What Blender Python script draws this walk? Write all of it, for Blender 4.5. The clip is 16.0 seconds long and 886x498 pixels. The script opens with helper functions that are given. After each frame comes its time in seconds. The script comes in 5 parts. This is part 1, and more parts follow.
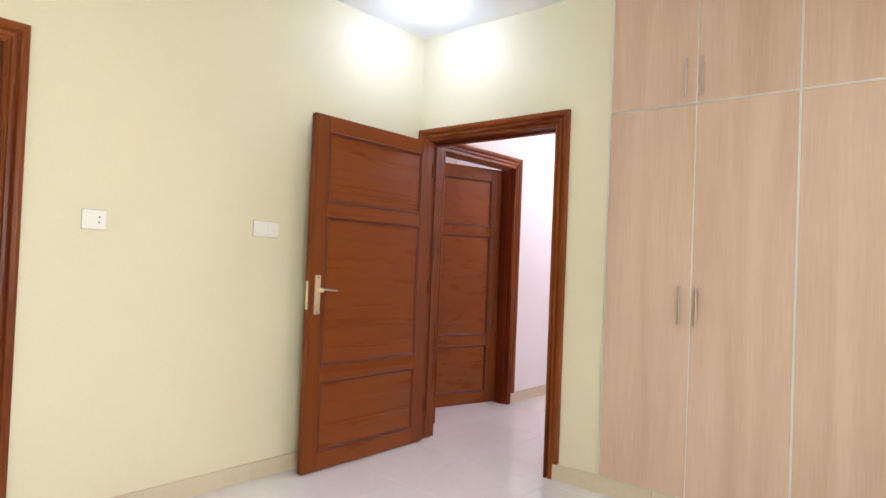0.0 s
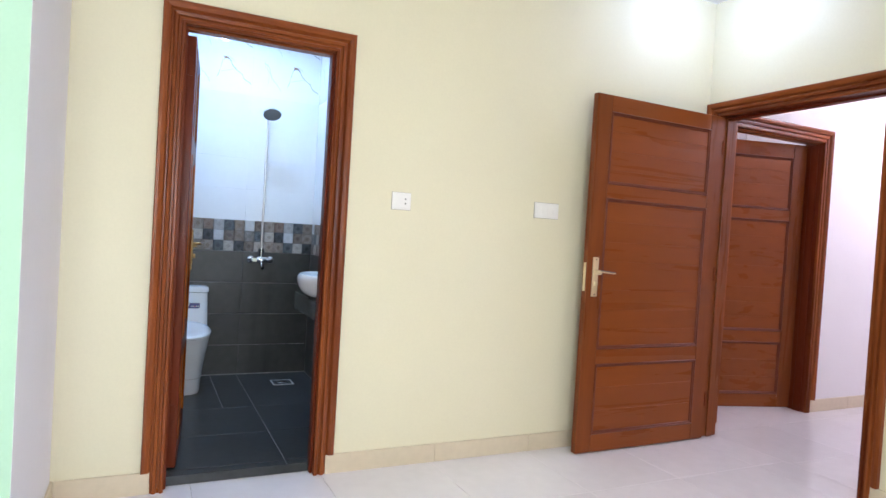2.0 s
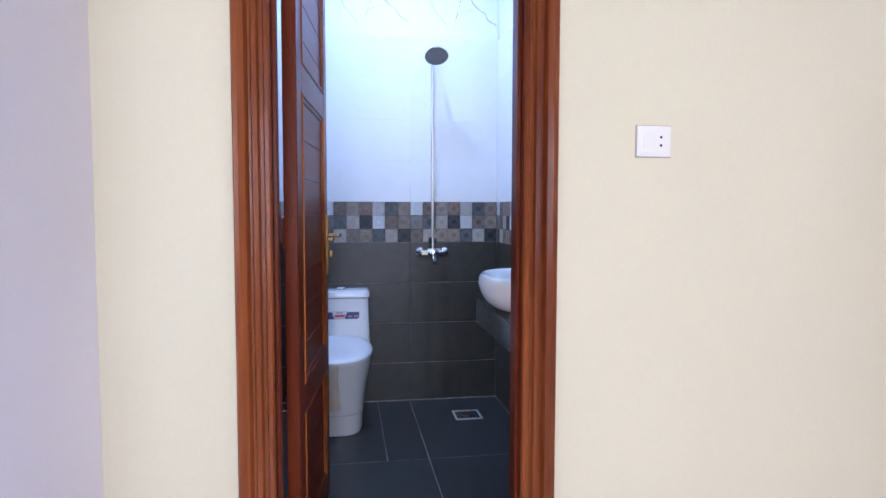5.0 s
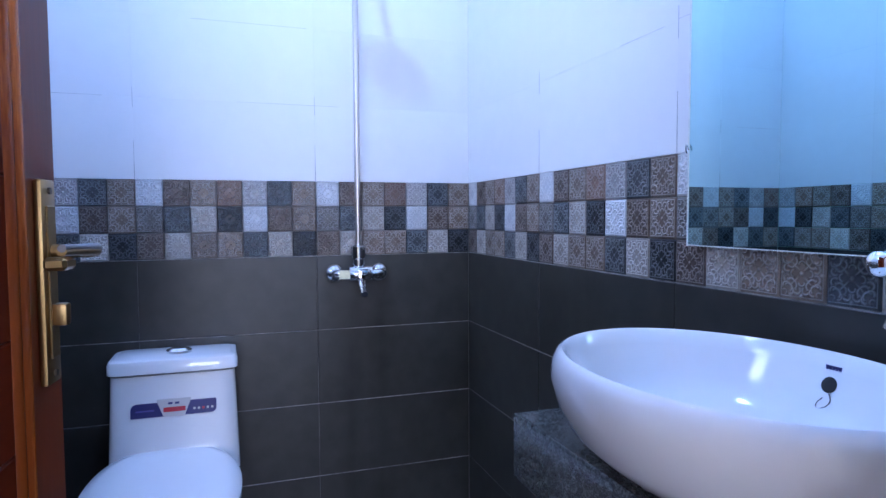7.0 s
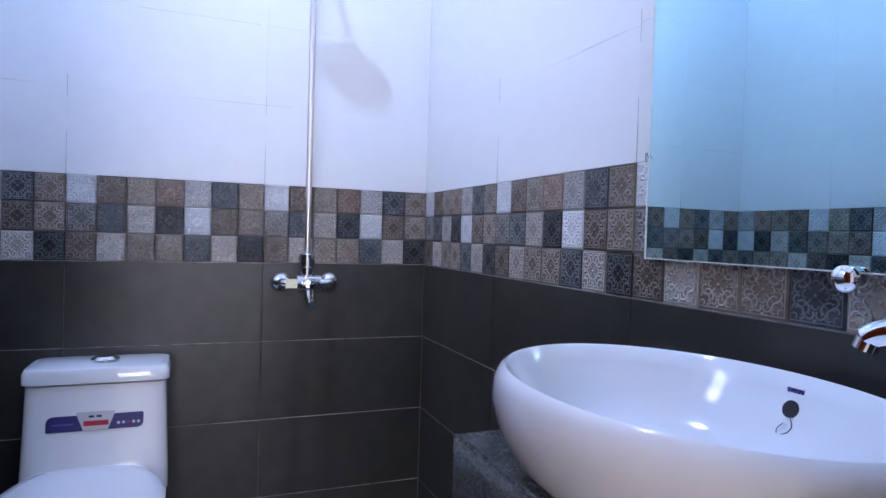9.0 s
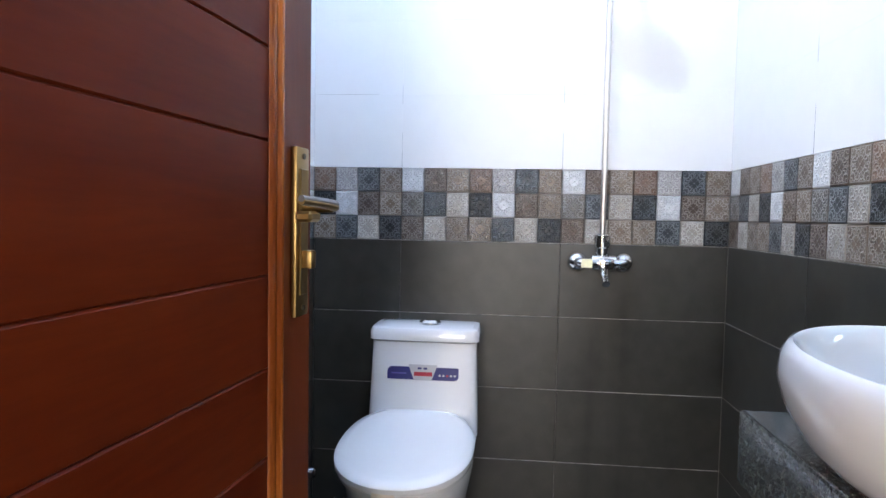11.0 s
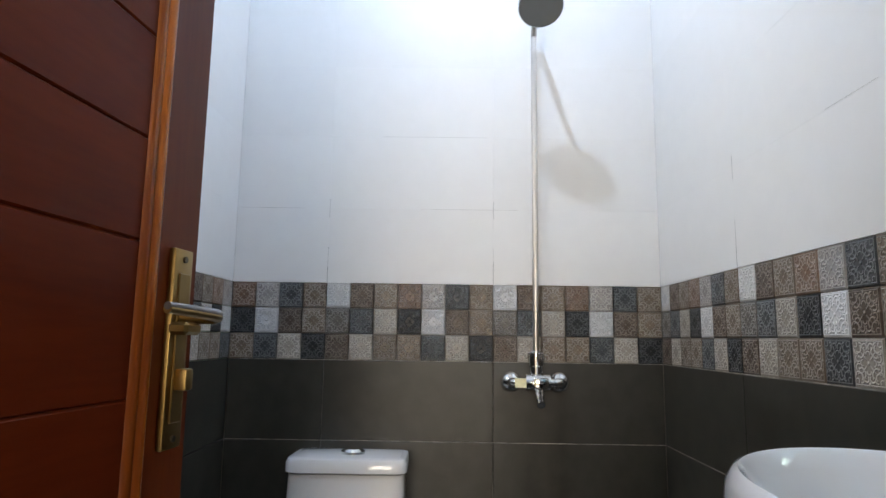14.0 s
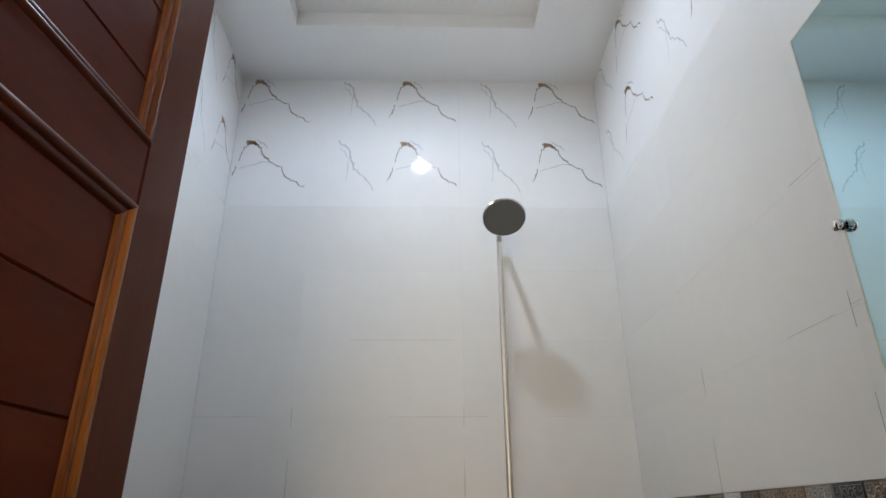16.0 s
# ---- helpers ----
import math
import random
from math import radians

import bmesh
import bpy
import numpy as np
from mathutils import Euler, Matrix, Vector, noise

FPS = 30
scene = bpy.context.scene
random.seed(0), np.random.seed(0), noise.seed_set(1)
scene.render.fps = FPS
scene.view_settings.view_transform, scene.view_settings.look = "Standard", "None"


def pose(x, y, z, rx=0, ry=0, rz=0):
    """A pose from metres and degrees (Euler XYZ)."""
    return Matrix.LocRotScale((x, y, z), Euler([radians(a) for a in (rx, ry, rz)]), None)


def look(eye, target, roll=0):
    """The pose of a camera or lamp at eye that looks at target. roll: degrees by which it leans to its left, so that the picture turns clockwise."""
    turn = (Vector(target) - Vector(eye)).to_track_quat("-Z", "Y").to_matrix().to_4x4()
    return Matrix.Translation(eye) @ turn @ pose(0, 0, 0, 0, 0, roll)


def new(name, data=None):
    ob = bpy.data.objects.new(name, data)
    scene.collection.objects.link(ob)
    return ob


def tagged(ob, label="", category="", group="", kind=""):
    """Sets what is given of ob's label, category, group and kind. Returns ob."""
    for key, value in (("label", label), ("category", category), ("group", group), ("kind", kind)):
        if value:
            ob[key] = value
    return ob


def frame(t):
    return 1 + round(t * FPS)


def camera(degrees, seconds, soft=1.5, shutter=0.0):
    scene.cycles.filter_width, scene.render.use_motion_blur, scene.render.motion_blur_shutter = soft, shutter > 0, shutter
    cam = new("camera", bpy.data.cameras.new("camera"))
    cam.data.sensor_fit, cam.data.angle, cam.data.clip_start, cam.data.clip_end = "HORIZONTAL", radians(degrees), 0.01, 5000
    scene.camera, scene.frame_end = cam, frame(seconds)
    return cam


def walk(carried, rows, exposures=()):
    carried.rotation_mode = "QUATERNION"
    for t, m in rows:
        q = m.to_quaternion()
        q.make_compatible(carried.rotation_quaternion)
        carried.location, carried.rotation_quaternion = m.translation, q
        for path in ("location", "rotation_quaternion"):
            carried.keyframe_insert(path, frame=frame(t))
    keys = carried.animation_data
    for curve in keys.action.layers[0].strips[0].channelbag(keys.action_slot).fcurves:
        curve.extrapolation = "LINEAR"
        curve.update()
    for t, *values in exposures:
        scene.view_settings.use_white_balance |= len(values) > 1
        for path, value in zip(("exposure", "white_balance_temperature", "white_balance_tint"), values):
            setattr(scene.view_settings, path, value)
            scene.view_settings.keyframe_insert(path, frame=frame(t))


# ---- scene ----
cam = camera(70.9, 16.0, soft=1.5)
PATH = [
    (0, (0.282, -0.108, 1.3), (-1.015, 1.414, 1.34), 2.3),
    (0.5, (0.271, -0.132, 1.291), (-1.238, 1.18, 1.305), 2.8),
    (1, (0.264, -0.158, 1.283), (-1.405, 0.944, 1.256), 3.0),
    (1.5, (0.244, -0.171, 1.266), (-1.533, 0.746, 1.201), 3.3),
    (2, (0.242, -0.181, 1.268), (-1.559, 0.686, 1.221), 3.5),
    (2.5, (0.241, -0.186, 1.275), (-1.555, 0.693, 1.235), 3.5),
    (3, (0.242, -0.187, 1.256), (-1.574, 0.65, 1.209), 3.1),
    (3.5, (0.09, -0.142, 1.243), (-1.743, 0.655, 1.17), 2.4),
    (4, (-0.203, -0.096, 1.23), (-2.085, 0.575, 1.171), 2.4),
    (4.2, (-0.34, -0.038, 1.222), (-2.257, 0.523, 1.114), 1.9),
    (6.3, (-2.472, 0.274, 1.227), (-4.463, 0.45, 1.162), -0.2),
    (6.5, (-2.608, 0.284, 1.211), (-4.593, 0.525, 1.152), 0.2),
    (7, (-2.831, 0.275, 1.165), (-4.723, 0.916, 1.059), -0.3),
    (7.5, (-2.875, 0.286, 1.123), (-4.668, 1.163, 1.004), -0.1),
    (8, (-2.876, 0.295, 1.12), (-4.546, 1.388, 1.003), 0.4),
    (8.5, (-2.899, 0.299, 1.124), (-4.602, 1.344, 1.04), 0.6),
    (9, (-2.895, 0.339, 1.139), (-4.751, 1.081, 1.094), 1.7),
    (9.5, (-2.871, 0.358, 1.144), (-4.854, 0.621, 1.127), 2.0),
    (10, (-2.846, 0.365, 1.14), (-4.843, 0.255, 1.123), 1.8),
    (10.2, (-2.83, 0.356, 1.141), (-4.822, 0.178, 1.115), 1.8),
    (12.3, (-2.803, 0.377, 1.062), (-4.789, 0.236, 0.868), 0.7),
    (12.5, (-2.809, 0.381, 1.061), (-4.8, 0.279, 0.899), 1.0),
    (13, (-2.838, 0.386, 1.054), (-4.836, 0.331, 0.973), 0.6),
    (13.5, (-2.877, 0.393, 1.069), (-4.875, 0.362, 1.136), 0.4),
    (14, (-2.905, 0.399, 1.106), (-4.884, 0.376, 1.391), 0.8),
    (14.5, (-2.924, 0.395, 1.145), (-4.873, 0.389, 1.593), 0.8),
    (15, (-2.923, 0.405, 1.173), (-4.834, 0.425, 1.762), 0.5),
    (15.5, (-2.922, 0.418, 1.205), (-4.781, 0.447, 1.943), -0.1),
    (16, (-2.914, 0.425, 1.23), (-4.747, 0.473, 2.029), -0.3),
]

EXPOSURES = [
    (0.0, 0.83, 6440, 26),
    (0.6, 0.63, 6440, 25),
    (1.0, 0.67, 6290, 25),
    (1.8, 0.89, 5940, 26),
    (3.0, 0.84, 5640, 33),
    (4.2, 0.85, 5740, 36),
    (6.3, 0.84, 4930, 46),
    (7.2, 0.97, 5240, 43),
    (9.0, 0.89, 5870, 45),
    (10.2, 1.12, 6280, 38),
    (12.3, 1.99, 7680, 32),
    (13.0, 1.75, 7830, 31),
    (14.5, 0.28, 8220, 32),
    (16.0, -0.06, 9150, 32),
]
walk(cam, [(t, look(eye, target, roll)) for t, eye, target, roll in PATH], EXPOSURES)


# ---- plan (metres) ----
WX = -2.86          # bedroom face of the wall with the bathroom door
BX = -2.975         # bathroom face of the same wall
NY = 3.273          # bedroom face of the wall with the hall door and the wardrobe
SY = -0.50          # face of the short return wall
PX = -1.92          # outer corner of the return wall
EX, SB = 1.62, -2.40    # far walls of the bedroom
CZ = 2.95           # bedroom ceiling
BW, BN, BS = -4.93, 1.084, -0.31   # bathroom tile faces: back, basin side, window side
BZ, FZ = 2.842, 0.045     # bathroom ceiling and floor
HX, HN, HE = -2.99, 6.6, -1.25     # hall

# ---- world and lights ----
world = bpy.data.worlds.new("world")
scene.world = world
world.use_nodes = True
sky = world.node_tree.nodes.new("ShaderNodeTexSky")
sky.sky_type, sky.sun_disc = "NISHITA", False
sky.sun_elevation, sky.sun_rotation = radians(52), radians(20)
world.node_tree.links.new(sky.outputs[0], world.node_tree.nodes["Background"].inputs[0])
world.node_tree.nodes["Background"].inputs[1].default_value = 0.12


def lamp(name, kind, m, power, colour, **more):
    data = bpy.data.lights.new(name, kind)
    data.energy, data.color = power, colour
    if kind == "AREA":
        data.shape, data.size, data.size_y = more.get("shape", "RECTANGLE"), more["size"], more.get("size_y", more["size"])
    if kind == "SPOT":
        data.spot_size, data.spot_blend, data.shadow_soft_size = radians(more["cone"]), more.get("blend", 0.5), more.get("soft", 0.03)
    if kind == "POINT":
        data.shadow_soft_size = more.get("soft", 0.03)
    if kind == "SUN":
        data.angle = radians(0.5)
    ob = new(name, data)
    ob.matrix_world = m
    return ob


sun = lamp("sun", "SUN", look((2, 9, 12), (0, 0, 0)), 2.5, (1.0, 0.95, 0.88))
# First is known; the other three are added, unseen, to brighten the bedroom.
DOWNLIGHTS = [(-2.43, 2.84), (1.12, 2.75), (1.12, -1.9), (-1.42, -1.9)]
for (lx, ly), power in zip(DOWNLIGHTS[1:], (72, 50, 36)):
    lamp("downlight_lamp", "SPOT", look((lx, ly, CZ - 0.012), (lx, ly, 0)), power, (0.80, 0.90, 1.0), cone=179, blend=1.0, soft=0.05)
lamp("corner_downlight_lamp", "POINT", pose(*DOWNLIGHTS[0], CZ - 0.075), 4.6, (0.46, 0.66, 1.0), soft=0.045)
lamp("bath_lamp", "SPOT", look((-4.184, 0.386, BZ + 0.045), (-4.184, 0.386, 0)), 29, (0.355, 0.665, 1.0), cone=174, blend=0.55, soft=0.016)
# Unseen lamp added to brighten the hall; no such source is known.
lamp("hall_lamp", "POINT", pose(-1.75, 5.8, CZ - 0.14), 29, (1.0, 0.96, 0.98), soft=0.08)
lamp("bedroom_window_light", "AREA", look((EX + 0.03, -0.25, 1.5), (-1.5, -0.7, 0.7)), 42, (0.92, 1.0, 0.89), size=1.7, size_y=1.2)
# Added unseen light so the gap over the ajar door reads bright.
lamp("far_room_lamp", "POINT", pose(HX - 1.3, 4.4, CZ - 0.14), 22, (1.0, 0.97, 0.95), soft=0.08)
lamp("bath_window_light", "AREA", look((-3.685, BS - 0.12, 1.93), (-3.685, 2, 1.6)), 5, (0.85, 1.0, 0.92), size=0.5, size_y=0.6)

# ---- materials ----


def material(name, colour, rough=0.5, metal=0.0, vary=0.06, grain=40.0, bump=0.05, coat=0.0, spec=0.5, stretch=(1, 1, 1), big=1.3, per_piece=0.0):
    """Base colour with two scales of variation, roughness variation and fine relief; object coordinates in metres."""
    m = bpy.data.materials.new(name)
    m.use_nodes = True
    n, l = m.node_tree.nodes, m.node_tree.links
    b = n["Principled BSDF"]
    b.inputs["Metallic"].default_value = metal
    b.inputs["Coat Weight"].default_value = coat
    b.inputs["Coat Roughness"].default_value = 0.06
    b.inputs["Specular IOR Level"].default_value = spec
    geo = n.new("ShaderNodeNewGeometry")
    mapping = n.new("ShaderNodeMapping")
    mapping.inputs["Scale"].default_value = stretch
    l.new(geo.outputs["Position"], mapping.inputs["Vector"])
    fine, coarse = n.new("ShaderNodeTexNoise"), n.new("ShaderNodeTexNoise")
    fine.inputs["Scale"].default_value, fine.inputs["Detail"].default_value = grain, 5
    coarse.inputs["Scale"].default_value, coarse.inputs["Detail"].default_value = big, 3
    for t in (fine, coarse):
        l.new(mapping.outputs[0], t.inputs["Vector"])
    add = n.new("ShaderNodeMath")
    l.new(fine.outputs["Fac"], add.inputs[0]), l.new(coarse.outputs["Fac"], add.inputs[1])
    value = n.new("ShaderNodeMapRange")
    value.inputs["From Min"].default_value, value.inputs["From Max"].default_value = 0.55, 1.45
    value.inputs["To Min"].default_value, value.inputs["To Max"].default_value = 1 - vary, 1 + vary
    l.new(add.outputs[0], value.inputs["Value"])
    last = value.outputs[0]
    if per_piece:
        info = n.new("ShaderNodeObjectInfo")
        piece = n.new("ShaderNodeMapRange")
        piece.inputs["To Min"].default_value, piece.inputs["To Max"].default_value = 1 - per_piece, 1 + per_piece
        l.new(info.outputs["Random"], piece.inputs["Value"])
        mul = n.new("ShaderNodeMath")
        mul.operation = "MULTIPLY"
        l.new(last, mul.inputs[0]), l.new(piece.outputs[0], mul.inputs[1])
        last = mul.outputs[0]
    hsv = n.new("ShaderNodeHueSaturation")
    hsv.inputs["Color"].default_value = (*colour, 1)
    l.new(last, hsv.inputs["Value"])
    l.new(hsv.outputs[0], b.inputs["Base Color"])
    r = n.new("ShaderNodeMapRange")
    r.inputs["To Min"].default_value, r.inputs["To Max"].default_value = rough * 0.8, min(rough * 1.25, 1)
    l.new(coarse.outputs["Fac"], r.inputs["Value"])
    l.new(r.outputs[0], b.inputs["Roughness"])
    if bump:
        bp = n.new("ShaderNodeBump")
        bp.inputs["Strength"].default_value, bp.inputs["Distance"].default_value = bump, 0.002
        l.new(fine.outputs["Fac"], bp.inputs["Height"])
        l.new(bp.outputs[0], b.inputs["Normal"])
    return m


def wood(name, dark, light, rough, along=2, scale=9.0, coat=0.08, bump=0.08, contrast=(0.3, 0.72), spec=0.14):
    """Straight-grained wood; along: the axis of the grain (0 x, 1 y, 2 z) in world space."""
    m = bpy.data.materials.new(name)
    m.use_nodes = True
    n, l = m.node_tree.nodes, m.node_tree.links
    b = n["Principled BSDF"]
    geo, mapping = n.new("ShaderNodeNewGeometry"), n.new("ShaderNodeMapping")
    s = [1.0, 1.0, 1.0]
    s[along] = 0.06
    mapping.inputs["Scale"].default_value = s
    info = n.new("ShaderNodeObjectInfo")
    shift = n.new("ShaderNodeVectorMath")
    shift.operation = "SCALE"
    shift.inputs[0].default_value = (3.1, 5.3, 0.9)
    l.new(info.outputs["Random"], shift.inputs["Scale"])
    plus = n.new("ShaderNodeVectorMath")
    l.new(geo.outputs["Position"], plus.inputs[0]), l.new(shift.outputs[0], plus.inputs[1])
    l.new(plus.outputs[0], mapping.inputs["Vector"])
    wide, fine = n.new("ShaderNodeTexNoise"), n.new("ShaderNodeTexNoise")
    wide.inputs["Scale"].default_value, wide.inputs["Detail"].default_value, wide.inputs["Distortion"].default_value = scale, 4, 0.6
    fine.inputs["Scale"].default_value, fine.inputs["Detail"].default_value = scale * 14, 3
    l.new(mapping.outputs[0], wide.inputs["Vector"]), l.new(mapping.outputs[0], fine.inputs["Vector"])
    mix = n.new("ShaderNodeMath")
    mix.operation = "MULTIPLY_ADD"
    mix.inputs[1].default_value = 0.35
    l.new(fine.outputs["Fac"], mix.inputs[0]), l.new(wide.outputs["Fac"], mix.inputs[2])
    ramp = n.new("ShaderNodeValToRGB")
    ramp.color_ramp.elements[0].position, ramp.color_ramp.elements[1].position = contrast[0] + 0.17, contrast[1] + 0.17
    ramp.color_ramp.elements[0].color, ramp.color_ramp.elements[1].color = (*dark, 1), (*light, 1)
    l.new(mix.outputs[0], ramp.inputs[0])
    l.new(ramp.outputs[0], b.inputs["Base Color"])
    r = n.new("ShaderNodeMapRange")
    r.inputs["To Min"].default_value, r.inputs["To Max"].default_value = rough - 0.06, rough + 0.1
    l.new(wide.outputs["Fac"], r.inputs["Value"]), l.new(r.outputs[0], b.inputs["Roughness"])
    b.inputs["Coat Weight"].default_value, b.inputs["Coat Roughness"].default_value = coat, 0.16
    b.inputs["Specular IOR Level"].default_value = spec
    bp = n.new("ShaderNodeBump")
    bp.inputs["Strength"].default_value, bp.inputs["Distance"].default_value = bump, 0.002
    l.new(mix.outputs[0], bp.inputs["Height"]), l.new(bp.outputs[0], b.inputs["Normal"])
    return m


def glowing(name, colour, strength):
    m = bpy.data.materials.new(name)
    m.use_nodes = True
    b = m.node_tree.nodes["Principled BSDF"]
    b.inputs["Emission Color"].default_value, b.inputs["Emission Strength"].default_value = (*colour, 1), strength
    return m


def embossed(name, colour, light):
    """Patinated relief tile: raised frame, scrolls in the corners and a rosette, in the piece's own coordinates."""
    m = bpy.data.materials.new(name)
    m.use_nodes = True
    n, l = m.node_tree.nodes, m.node_tree.links
    b = n["Principled BSDF"]

    def op(kind, *ins):
        node = n.new("ShaderNodeMath")
        node.operation = kind
        for i, v in enumerate(ins):
            if isinstance(v, (int, float)):
                node.inputs[i].default_value = v
            else:
                l.new(v, node.inputs[i])
        return node.outputs[0]

    tc, xyz = n.new("ShaderNodeTexCoord"), n.new("ShaderNodeSeparateXYZ")
    l.new(tc.outputs["Object"], xyz.inputs[0])
    ax, ay = op("ABSOLUTE", xyz.outputs[0]), op("ABSOLUTE", xyz.outputs[1])
    p, q = op("MAXIMUM", ax, ay), op("MINIMUM", ax, ay)

    def band(v, centre, width):
        return op("SUBTRACT", 1.0, op("MINIMUM", op("DIVIDE", op("ABSOLUTE", op("SUBTRACT", v, centre)), width), 1.0))

    def ring(cp, cq, r, width):
        dp, dq = op("SUBTRACT", p, cp), op("SUBTRACT", q, cq)
        return band(op("SQRT", op("ADD", op("MULTIPLY", dp, dp), op("MULTIPLY", dq, dq))), r, width)

    def arc(cp, cq, r, width, ux, uy):
        """The part of a ring that lies towards (ux, uy) from its centre."""
        dp, dq = op("SUBTRACT", p, cp), op("SUBTRACT", q, cq)
        side = op("ADD", op("MULTIPLY", dp, ux / 0.003), op("MULTIPLY", dq, uy / 0.003))
        return op("MULTIPLY", ring(cp, cq, r, width), op("MINIMUM", op("MAXIMUM", op("ADD", side, 0.6), 0.0), 1.0))

    height = band(p, 0.0358, 0.0013)
    for extra in (arc(0.0255, 0.0075, 0.0058, 0.0025, 0.8, -0.6), arc(0.0185, 0.0150, 0.0066, 0.0025, -0.5, -0.85), arc(0.0275, 0.0195, 0.0052, 0.0025, 0.3, -0.95), arc(0.0235, 0.0235, 0.0068, 0.0025, -0.7, -0.7),
                  arc(0.0300, 0.0300, 0.0040, 0.0018, -0.7, -0.7), ring(0.0340, 0.0, 0.0, 0.0048), ring(0.0245, 0.0095, 0.0, 0.0024), op("MULTIPLY", band(op("SUBTRACT", p, q), 0.0, 0.0030), band(p, 0.0120, 0.0085)), ring(0.0, 0.0, 0.0, 0.0042), arc(0.0140, 0.0, 0.0050, 0.0020, 1.0, 0.0)):
        height = op("MAXIMUM", height, extra)
    middle = op("SUBTRACT", 1.0, op("MINIMUM", op("DIVIDE", op("SQRT", op("ADD", op("MULTIPLY", p, p), op("MULTIPLY", q, q))), 0.034), 1.0))
    info, noise_tex = n.new("ShaderNodeObjectInfo"), n.new("ShaderNodeTexNoise")
    noise_tex.noise_dimensions = "4D"
    noise_tex.inputs["Scale"].default_value, noise_tex.inputs["Detail"].default_value = 30, 4
    l.new(tc.outputs["Object"], noise_tex.inputs["Vector"])
    l.new(op("MULTIPLY", info.outputs["Random"], 20.0), noise_tex.inputs["W"])
    # Ridges lighter: pale print, plus relief highlights put into the colour.
    tone = op("SUBTRACT", op("ADD", op("MULTIPLY", height, 0.58), op("MULTIPLY", noise_tex.outputs["Fac"], 0.46)), op("MULTIPLY", middle, 0.08))
    ramp = n.new("ShaderNodeValToRGB")
    ramp.color_ramp.elements[0].position, ramp.color_ramp.elements[1].position = 0.18, 0.85
    ramp.color_ramp.elements[0].color, ramp.color_ramp.elements[1].color = (*colour, 1), (*light, 1)
    l.new(tone, ramp.inputs[0])
    hsv, piece = n.new("ShaderNodeHueSaturation"), n.new("ShaderNodeMapRange")
    piece.inputs["To Min"].default_value, piece.inputs["To Max"].default_value = 0.94, 1.28
    l.new(info.outputs["Random"], piece.inputs["Value"])
    l.new(piece.outputs[0], hsv.inputs["Value"]), l.new(ramp.outputs[0], hsv.inputs["Color"])
    l.new(hsv.outputs[0], b.inputs["Base Color"])
    b.inputs["Roughness"].default_value = 0.36
    b.inputs["Specular IOR Level"].default_value = 0.45
    bp = n.new("ShaderNodeBump")
    bp.inputs["Strength"].default_value, bp.inputs["Distance"].default_value = 1.0, 0.0040
    l.new(op("ADD", height, op("MULTIPLY", noise_tex.outputs["Fac"], 0.15)), bp.inputs["Height"])
    l.new(bp.outputs[0], b.inputs["Normal"])
    return m


def granite(name):
    """Polished dark stone: small irregular crystals, most of them near black, some grey-green, a few pale."""
    m = bpy.data.materials.new(name)
    m.use_nodes = True
    n, l = m.node_tree.nodes, m.node_tree.links
    b = n["Principled BSDF"]
    geo, cells, blur, ramp = n.new("ShaderNodeNewGeometry"), n.new("ShaderNodeTexVoronoi"), n.new("ShaderNodeTexNoise"), n.new("ShaderNodeValToRGB")
    cells.inputs["Scale"].default_value = 460
    blur.inputs["Scale"].default_value, blur.inputs["Detail"].default_value = 60, 4
    l.new(geo.outputs["Position"], cells.inputs["Vector"]), l.new(geo.outputs["Position"], blur.inputs["Vector"])
    shade, mix = n.new("ShaderNodeSeparateColor"), n.new("ShaderNodeMath")
    l.new(cells.outputs["Color"], shade.inputs[0])
    mix.operation = "MULTIPLY_ADD"
    mix.inputs[1].default_value = 0.6
    l.new(shade.outputs[0], mix.inputs[0]), l.new(blur.outputs["Fac"], mix.inputs[2])
    e = ramp.color_ramp.elements
    e[0].position, e[0].color = 0.45, (0.024, 0.028, 0.027, 1)
    e[1].position, e[1].color = 1.12, (0.105, 0.115, 0.108, 1)
    mid = e.new(0.85)
    mid.color = (0.050, 0.058, 0.054, 1)
    e[2].position = 1.0
    l.new(mix.outputs[0], ramp.inputs[0]), l.new(ramp.outputs[0], b.inputs["Base Color"])
    b.inputs["Roughness"].default_value = 0.13
    return m


M_PAINT = material("cream_wall_paint", (0.76, 0.705, 0.50), 0.55, vary=0.03, grain=90, bump=0.06)
M_LAVENDER = material("pale_lavender_paint", (0.83, 0.81, 0.84), 0.55, vary=0.03, grain=90, bump=0.06)
M_MINT = material("mint_wall_paint", (0.38, 0.58, 0.42), 0.55, vary=0.03, grain=90, bump=0.06)
M_HALLPAINT = material("pale_hall_paint", (0.80, 0.775, 0.775), 0.6, vary=0.03, grain=90, bump=0.06)
M_CEIL = material("white_ceiling_paint", (0.89, 0.89, 0.885), 0.7, vary=0.02, grain=70, bump=0.05)
M_FLOOR = material("polished_porcelain", (0.77, 0.745, 0.75), 0.12, vary=0.05, grain=14, bump=0.0, big=2.2, per_piece=0.015)
M_GROUT = material("pale_grout", (0.62, 0.60, 0.57), 0.85, vary=0.12, grain=120, bump=0.2)
M_SKIRT = material("beige_skirting_tile", (0.66, 0.56, 0.40), 0.35, vary=0.06, grain=30, bump=0.02, per_piece=0.02)
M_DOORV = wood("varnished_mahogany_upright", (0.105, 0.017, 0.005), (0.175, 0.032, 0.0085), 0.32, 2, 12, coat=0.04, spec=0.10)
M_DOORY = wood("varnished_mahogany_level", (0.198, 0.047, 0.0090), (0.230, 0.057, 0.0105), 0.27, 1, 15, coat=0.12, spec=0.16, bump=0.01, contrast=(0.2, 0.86))
